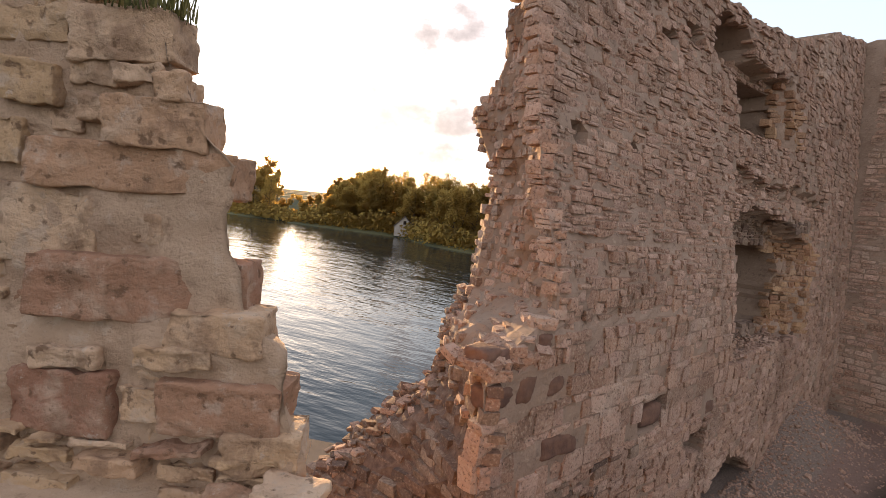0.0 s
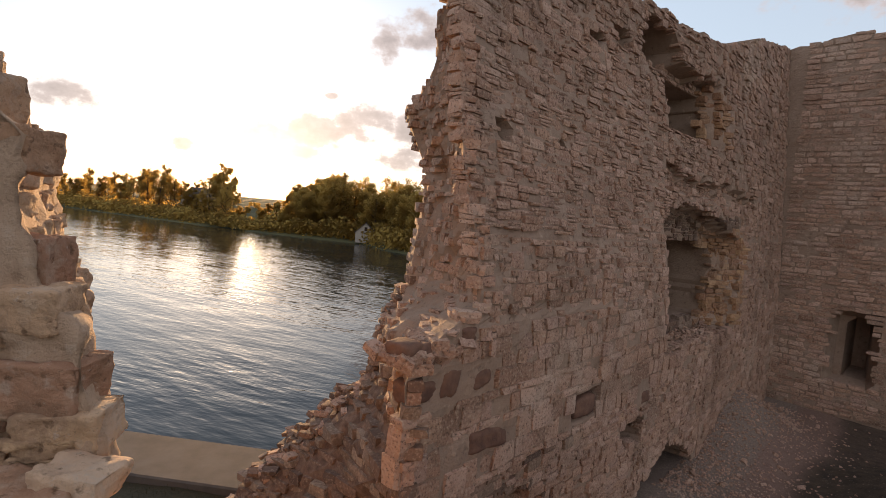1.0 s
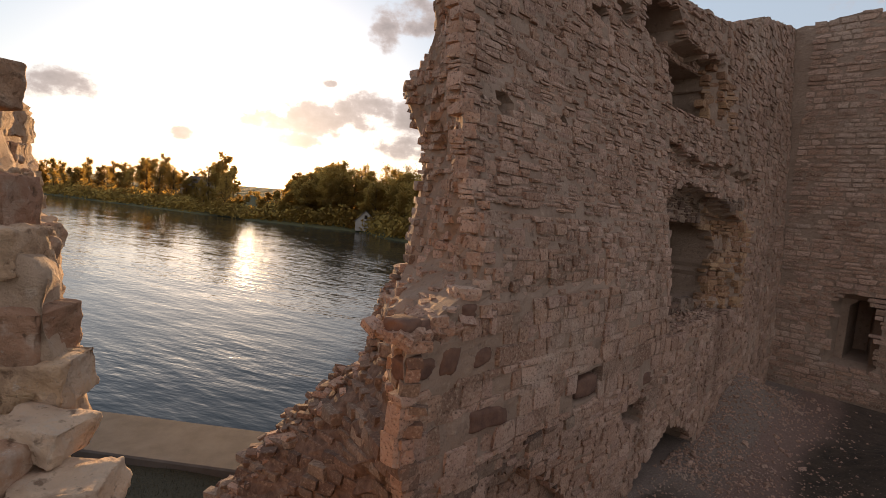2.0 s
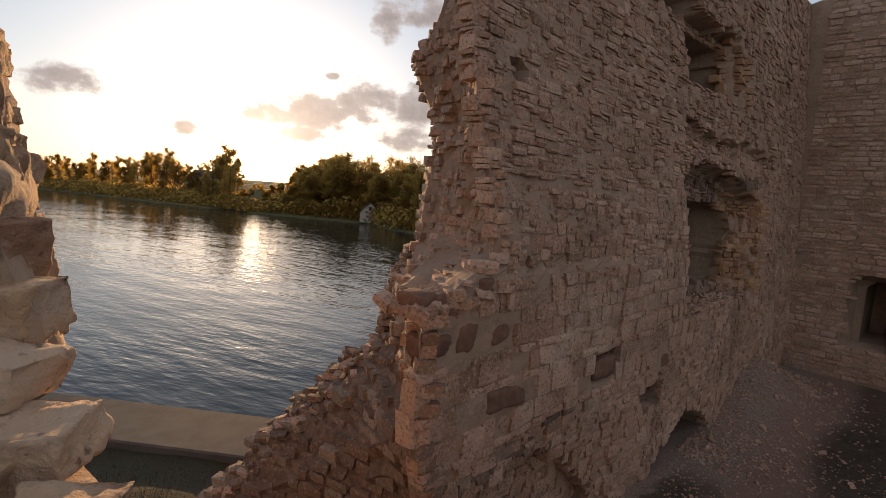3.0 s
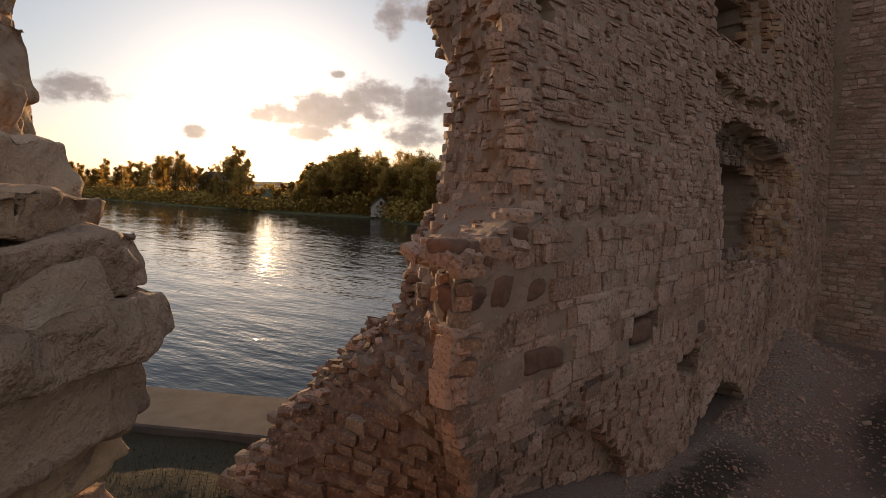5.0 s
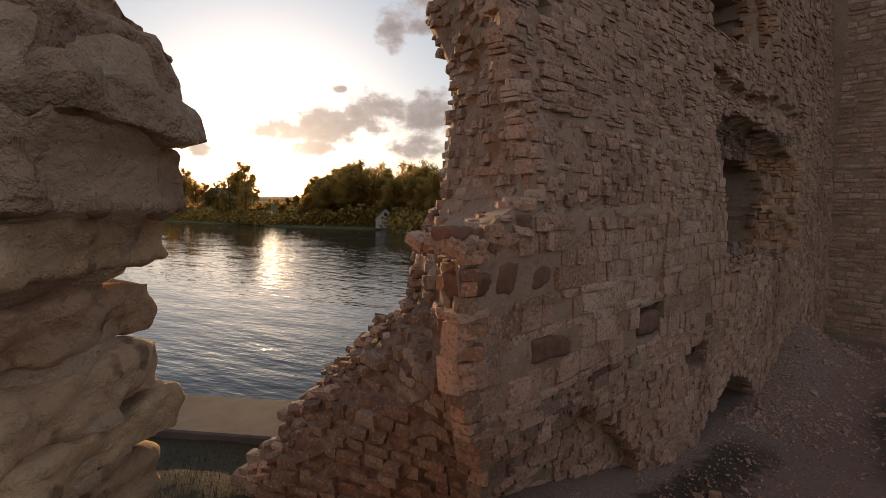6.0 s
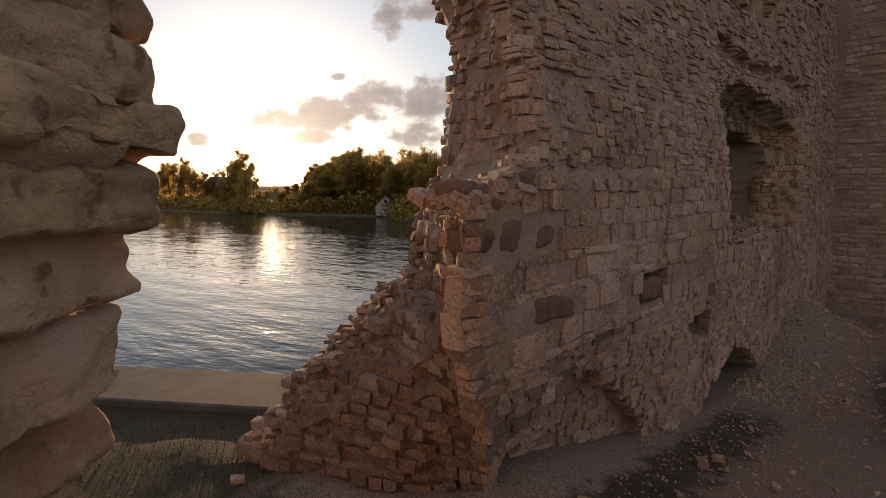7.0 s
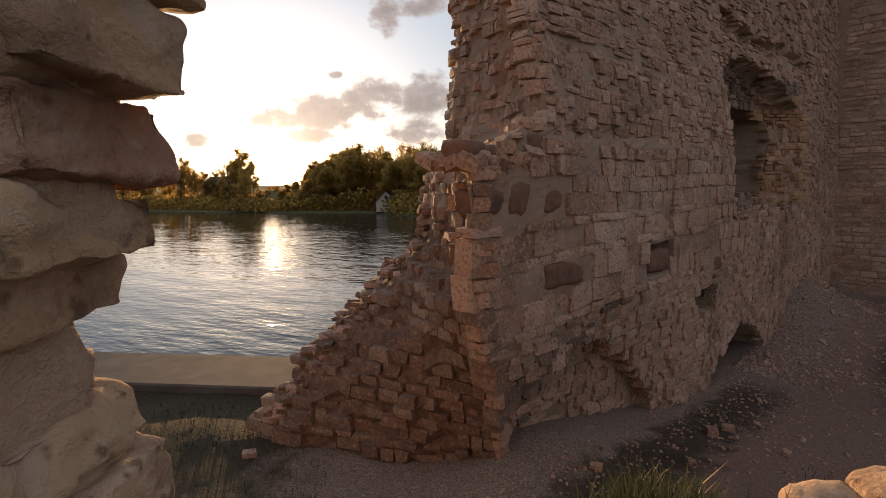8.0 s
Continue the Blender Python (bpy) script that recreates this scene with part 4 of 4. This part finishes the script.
for z0, z1, x1 in COURSES:
    x = x1 + 0.002
    while x > -0.6:
        wdt = rng.uniform(0.2, 0.5)
        hgt = (z1 - z0) * rng.uniform(0.98, 1.1)
        p = Vector((x - wdt / 2, near_y((z0 + z1) / 2) + 0.11 - rng.uniform(-0.002, 0.012), (z0 + z1) / 2))
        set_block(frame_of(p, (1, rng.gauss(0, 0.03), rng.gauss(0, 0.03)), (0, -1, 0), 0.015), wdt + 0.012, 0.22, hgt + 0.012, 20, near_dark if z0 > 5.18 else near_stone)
        x -= wdt + rng.uniform(0.0, 0.02)
# blocks left standing on the step
for x, y, z, wdt, dep, hgt in ((0.60, 2.44, 5.425, 0.22, 0.2, 0.10), (0.79, 2.29, 5.40, 0.17, 0.16, 0.06), (0.47, 2.53, 5.52, 0.2, 0.18, 0.11), (0.52, 2.3, 5.41, 0.3, 0.2, 0.08), (0.36, 2.42, 5.47, 0.3, 0.26, 0.16)):
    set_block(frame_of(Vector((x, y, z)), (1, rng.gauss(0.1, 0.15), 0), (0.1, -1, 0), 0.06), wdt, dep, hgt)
# blocks along the broken side, towards the lake
z = 1.1
while z < 7.6:
    hgt = rng.uniform(0.07, 0.16) if z > 4 else rng.uniform(0.16, 0.26)
    zz = z + hgt / 2
    g = rng.uniform(0.02, 0.06)
    while g < 1.2:
        wdt = rng.uniform(0.12, 0.3)
        p = Vector((near_x(zz), near_back(zz), zz)) + away(zz) * (g + wdt / 2) - outw(zz) * (0.105 + rng.uniform(-0.015, 0.03))
        turn = Matrix.Rotation(rng.gauss(-0.17, 0.2), 3, "Z")
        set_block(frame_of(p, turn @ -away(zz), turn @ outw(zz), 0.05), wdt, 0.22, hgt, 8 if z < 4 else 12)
        g += wdt + rng.uniform(0.01, 0.04)
    z += hgt + rng.uniform(0.005, 0.03)

# the sill of the breach below the camera: low wall top with stones and grass
sill = tagged(new("wall_sill"), "low wall top of pale sunlit stones with grass at its foot", "ruined wall", kind="structure")
v, f = [], []
xs = np.arange(0.5, 6.0, 0.1)
for x in xs:
    h = lerp(x, [0.5, 1.3, 1.45, 1.75, 2.1, 6], [3.5, 3.5, 3.7, 3.7, 3.72, 3.85]) + 0.04 * noise.noise(Vector((x * 3, 0, 0)))
    for y, z in ((2.3, 1.0), (2.3, h - 0.05), (2.45, h), (2.85, h), (3.05, h - 0.08), (3.08, 1.0)):
        v.append((x, y + 0.03 * noise.noise(Vector((x * 4, y, z))), z))
for i in range(len(xs) - 1):
    f += [(i * 6 + k, i * 6 + k + 6, i * 6 + k + 7, i * 6 + k + 1) for k in range(5)]
f += [tuple(range(6)), tuple(range(len(v) - 1, len(v) - 7, -1))]
part("wall_core", mesh_of("wall_core", v, f, mortar), sill)
x = 1.9
while x < 5.5:
    wdt = rng.uniform(0.16, 0.34)
    for y in (2.6, 2.92):
        top = lerp(x, [1.9, 2.3, 6], [3.76, 3.92, 3.98]) + rng.uniform(-0.03, 0.03)
        p = Vector((x + wdt / 2 + rng.uniform(-0.03, 0.03), y + rng.uniform(-0.03, 0.03), top - 0.09))
        part("stone", BIG[rng.randrange(24)], sill, place=frame_of(p, (1, rng.gauss(0, 0.1), 0), (0, -1, 0), 0.08) @ Matrix.Diagonal((wdt * 1.05, 0.32, 0.22, 1)))
    x += wdt + 0.01


def grass(name, spots, label, mat):
    gv2, gf2 = [], []
    for x, y, z, tall in spots:
        a = rng.uniform(0, 6.28)
        lean = Vector((math.cos(a), math.sin(a), 0)) * tall * rng.uniform(0.15, 0.6)
        side = Vector((-math.sin(a), math.cos(a), 0)) * rng.uniform(0.0025, 0.005)
        p = Vector((x, y, z))
        n0 = len(gv2)
        mid, tip = p + lean * 0.35 + Vector((0, 0, tall * 0.6)), p + lean + Vector((0, 0, tall))
        gv2 += [p - side, p + side, mid + side * 0.7, mid - side * 0.7, tip]
        gf2 += [(n0, n0 + 1, n0 + 2, n0 + 3), (n0 + 3, n0 + 2, n0 + 4)]
    return tagged(new(name, mesh_of(name, gv2, gf2, mat)), label, "grass", kind="stuff")


grass("grass_tuft", [(rng.gauss(1.58, 0.075), rng.gauss(2.86, 0.07), 3.68, rng.uniform(0.07, 0.2)) for _ in range(2600)], "sunlit green and straw grass tuft on the low wall", blade)
grass("dry_grass", [(rng.uniform(-0.25, -0.02), rng.uniform(2.6, 2.8), 6.93, rng.uniform(0.05, 0.14)) for _ in range(160)], "dry brown grass growing from the stump's broken edge", blade)
turf_spots = []
while len(turf_spots) < 9000:
    x, y = rng.uniform(-6, 5.5), rng.uniform(4.0, 9.8)
    s_, d_ = (x - 1.05) * 0.693 + (y - 6.3) * 0.721, (x - 1.05) * 0.721 - (y - 6.3) * 0.693
    if d_ < 0.5 and s_ > -0.2 and x > -1.9:
        continue
    if noise.noise(Vector((x * 0.8, y * 0.8, 9))) + (0.35 if x < -0.5 else -0.12) > rng.uniform(-0.1, 0.25):
        turf_spots.append((x, y, ground_z(x, y) - 0.01, rng.uniform(0.03, 0.10)))
grass("turf", turf_spots, "thin dark turf on the earth beside the ruin", turf_blade)

# pebbles and loose stones at the foot of the wall
peb = Heap()
for _ in range(2600):
    s_, d_ = rng.uniform(-2.5, 12), abs(rng.gauss(0, 1.5)) + 0.1
    if rng.random() < 0.3:
        s_, d_ = rng.uniform(-3, 12), rng.uniform(0.2, 6)
    p = O + U * s_ + N * d_
    if s_ < 0.6:
        p = p + Vector((-0.3, 0.5, 0)) * (0.6 - s_)
    sc = rng.uniform(0.012, 0.034) * (2.2 if rng.random() < 0.03 else 1)
    m = Euler((rng.gauss(0, 0.4), rng.gauss(0, 0.4), rng.uniform(0, 6))).to_matrix().to_4x4()
    m.translation = (p.x, p.y, ground_z(p.x, p.y) + sc * 0.15)
    peb.add(m, (sc * 1.4, sc, sc * 0.7), rng.randrange(len(SMALL)))
for _ in range(2600):
    s_, d_ = rng.uniform(8.5, 19.0), abs(rng.gauss(0, 1.3)) - 0.1
    p = O + U * s_ + N * d_
    sc = rng.uniform(0.02, 0.055) * (2.2 if rng.random() < 0.04 else 1)
    m = Euler((rng.gauss(0, 0.4), rng.gauss(0, 0.4), rng.uniform(0, 6))).to_matrix().to_4x4()
    m.translation = (p.x, p.y, ground_z(p.x, p.y) + sc * 0.15)
    peb.add(m, (sc * 1.4, sc, sc * 0.7), rng.randrange(len(SMALL)))
tagged(new("pebbles", peb.mesh("pebbles", stone_many)), "scattered pale pebbles and chips on the ground", "gravel", kind="stuff")
for x, y, sc in ((4.6, 8.55, 0.16), (4.95, 8.75, 0.13), (3.9, 7.6, 0.1), (5.3, 8.0, 0.1), (2.6, 7.1, 0.1), (0.6, 6.4, 0.09), (-1.6, 7.6, 0.12)):
    m = pose(x, y, ground_z(x, y) + sc * 0.25, 5, 3, rng.uniform(0, 360)) @ Matrix.Diagonal((sc * 1.4, sc, sc * 0.8, 1))
    o = tagged(new("loose_stone", SMALL_ME[rng.randrange(len(SMALL))]), "pale loose stone lying on the gravel", "stone", "loose stones at the wall foot")
    o.matrix_basis = m

# ---------------------------------------------------------------- far bank: trees, boathouse, house
def tube(verts, faces, a, b, ra, rb, sides=6):
    a, b = Vector(a), Vector(b)
    d = (b - a).normalized()
    u = d.orthogonal().normalized()
    v = d.cross(u)
    n0 = len(verts)
    for p, r in ((a, ra), (b, rb)):
        for i in range(sides):
            t = 2 * math.pi * i / sides
            verts.append(p + u * (r * math.cos(t)) + v * (r * math.sin(t)))
    faces.extend((n0 + i, n0 + (i + 1) % sides, n0 + sides + (i + 1) % sides, n0 + sides + i) for i in range(sides))


def tree(seed, high, wide, leaves, leafy=True):
    r = random.Random(seed)
    root = new("tree")
    tv, tf, tips = [], [], []

    def grow(p, d, length, rad, level):
        q = p + d * length
        tube(tv, tf, p, q, rad, rad * 0.62, 6 if level < 2 else 3)
        tips.append((q, level))
        if level >= (3 if leafy else 4):
            return
        for n in range(r.randint(3, 4) if level else 13):
            f = r.uniform(0.35, 1.0) if level else 0.16 + 0.84 * n / 12
            side = Vector((r.gauss(0, 1), r.gauss(0, 1), r.uniform(-0.1, 0.6))).normalized()
            nd = (d * 0.6 + side * (0.75 if level else 0.8)).normalized()
            reach = r.uniform(0.45, 0.7) if level else r.uniform(0.2, 0.3) * (1.15 - 0.55 * f) * wide / 7
            grow(p.lerp(q, f), nd, length * reach, rad * 0.42 * (1 if level else 1.1 - 0.5 * f), level + 1)

    grow(Vector((0, 0, -0.4)), Vector((r.gauss(0, 0.04), r.gauss(0, 0.04), 1)).normalized(), high * 0.86, high * 0.018, 0)
    part("trunk", mesh_of("trunk", tv, tf, bark, True), root)
    lv, lf = [], []
    spots = [p for p, k in tips if k >= 2]
    for _ in range(leaves):
        c = r.choice(spots) + Vector((r.gauss(0, 0.06 * wide), r.gauss(0, 0.06 * wide), r.gauss(0, 0.035 * high)))
        if c.z < high * 0.06:
            continue
        s = r.uniform(0.10, 0.27)
        u = Vector((r.gauss(0, 1), r.gauss(0, 1), r.gauss(0, 1))).normalized()
        v = u.orthogonal().normalized()
        n0 = len(lv)
        lv += [c + u * s, c + v * s * 0.7, c - u * s, c - v * s * 0.7]
        lf.append((n0, n0 + 1, n0 + 2, n0 + 3))
    part("crown", mesh_of("crown", lv, lf, leaf), root)
    return root


KINDS = [tree(1, 13, 7, 6500), tree(2, 14, 6, 4200), tree(3, 12, 8, 9000), tree(4, 14, 6, 900, False), tree(5, 13, 6, 2200, False), tree(6, 10, 8, 9000)]
TLAB = ["broad leafy tree in dark backlit spring foliage", "tall tree in thin spring foliage on the far bank", "dense rounded tree dark against the sky",
        "bare slender tree with fine twigs", "nearly bare birch-like tree with few leaves", "low dense willow at the water's edge"]
for k, t in zip(KINDS, TLAB):
    tagged(k, t, "tree", "trees on the far bank")
used = set()


def plant(kind, az, behind_shore, scale):
    """Along a heading from the ruin, so far behind the shoreline."""
    d = 60.0
    while d < 600:
        x, y = 1 + d * math.sin(radians(az)), 1.5 + d * math.cos(radians(az))
        if y - shore_y(x) > behind_shore:
            break
        d += 1.0
    m = pose(x, y, ground_z(x, y) - 0.1, 0, 0, rng.uniform(0, 360)) @ Matrix.Scale(scale, 4)
    if kind not in used:
        used.add(kind)
        KINDS[kind].matrix_basis = m
        KINDS[kind].scale = (scale,) * 3
    else:
        o = copy_thing(KINDS[kind], pose(0, 0, 0))
        o.matrix_basis = m


# heading, tallness: the skyline from the left round to the right
for az in np.arange(-54, 12, 0.26):
    tall = lerp(az, [-54, -40, -36.8, -34.8, -33, -30, -28.4, -27, -25.6, -23.9, -22.4, -21.9, -17.6, -16.4, -15.2, -12, -9.7, -7, 0, 12],
                [0.85, 0.72, 0.62, 0.74, 0.62, 0.85, 0.9, 0.62, 0.6, 0.95, 1.0, 0.36, 0.36, 0.55, 0.92, 0.98, 0.94, 0.9, 0.85, 0.8])
    kinds = [2, 0, 5, 2] if -17 < az < -11.5 else [3, 4, 3, 2, 1] if az >= -11.5 else [5, 2, 4] if -21.9 < az < -17 else [0, 1, 4, 1, 3]
    if abs(az - SUN_AZ) < 0.55:
        plant(5, az, rng.uniform(60, 110), 0.42)
        plant(1, az + 0.1, rng.uniform(25, 60), 0.36)
        continue
    plant(rng.choice(kinds), az + rng.uniform(-0.2, 0.2), rng.uniform(38, 60) if -25.9 < az < -25.3 else rng.uniform(6, 28), tall * rng.uniform(0.72, 1.04))

# shrubs along the water
bv, bf = [], []
r = random.Random(21)
for _ in range(46000):
    az = r.uniform(-52, 14)
    x = 0
    d = 60 + 0.0
    t = math.tan(radians(az))
    y = 100.0
    for _i in range(6):
        y = shore_y(t * y)
    y += r.uniform(2, 20)
    x = t * y + r.uniform(-2, 2)
    lump = 0.5 + 0.5 * noise.noise(Vector((x * 0.11, y * 0.11, 0)))
    c = Vector((x, y, ground_z(x, y) + r.random() ** 1.2 * (1.6 + 6.5 * lump * lump) * (0.25 if abs(az - SUN_AZ) < 0.6 else 0.62 if -27.5 < az < -17.5 else 0.85)))
    s = r.uniform(0.2, 0.5)
    u = Vector((r.gauss(0, 1), r.gauss(0, 1), r.gauss(0, 1))).normalized()
    v = u.orthogonal().normalized()
    n0 = len(bv)
    bv += [c + u * s, c + v * s * 0.7, c - u * s, c - v * s * 0.7]
    bf.append((n0, n0 + 1, n0 + 2, n0 + 3))
tagged(new("shrubs", mesh_of("shrubs", bv, bf, leaf)), "dark low shrubs and reeds along the far shore", "shrubs", kind="stuff")


def gabled(name, wide, long, eaves, ridge, label, category, window=True):
    root = tagged(new(name), label, category)
    a, b = wide / 2, long / 2
    v = [(-a, -b, 0), (a, -b, 0), (a, -b, eaves), (0, -b, ridge), (-a, -b, eaves), (-a, b, 0), (a, b, 0), (a, b, eaves), (0, b, ridge), (-a, b, eaves)]
    f = [(0, 1, 2, 3, 4), (9, 8, 7, 6, 5), (1, 6, 7, 2), (0, 4, 9, 5)]
    part("wall", mesh_of("wall", v, f, white_wall), root)
    o, th = 0.3, 0.14
    for sgn in (-1, 1):
        rise = (ridge - eaves) / a
        x1, z1 = sgn * (a + o), eaves - o * rise + 0.03
        p = [(0, -b - o, ridge + 0.03), (x1, -b - o, z1), (x1, b + o, z1), (0, b + o, ridge + 0.03)]
        q = [(x, y, z + th) for x, y, z in p]
        part("roof", mesh_of("roof", p + q, [(0, 1, 2, 3), (7, 6, 5, 4), (0, 4, 5, 1), (1, 5, 6, 2), (2, 6, 7, 3), (3, 7, 4, 0)], roof_mat), root)
    if window:
        s = wide * 0.07
        p = [(-s, -b - 0.06, ridge * 0.62), (s, -b - 0.06, ridge * 0.62), (s, -b - 0.06, ridge * 0.62 + s * 2.6), (-s, -b - 0.06, ridge * 0.62 + s * 2.6)]
        q = [(x, y + 0.12, z) for x, y, z in p]
        part("window", mesh_of("window", p + q, [(0, 1, 2, 3), (7, 6, 5, 4), (0, 4, 5, 1), (1, 5, 6, 2), (2, 6, 7, 3), (3, 7, 4, 0)], dark_glass), root)
    return root


hut = gabled("boathouse", 4.4, 6.0, 2.2, 4.3, "small pale gabled boathouse at the water's edge", "boathouse")
hut.matrix_basis = pose(-15.2, 113.5, WATER + 0.3, 0, 0, 8)
house = gabled("house", 9.0, 14.0, 4.2, 8.0, "pale lakeside house with dark pitched roof among trees", "house")
house.matrix_basis = pose(-73, 157, WATER + 3.6, 0, 0, 62) @ Matrix.Scale(0.75, 4)
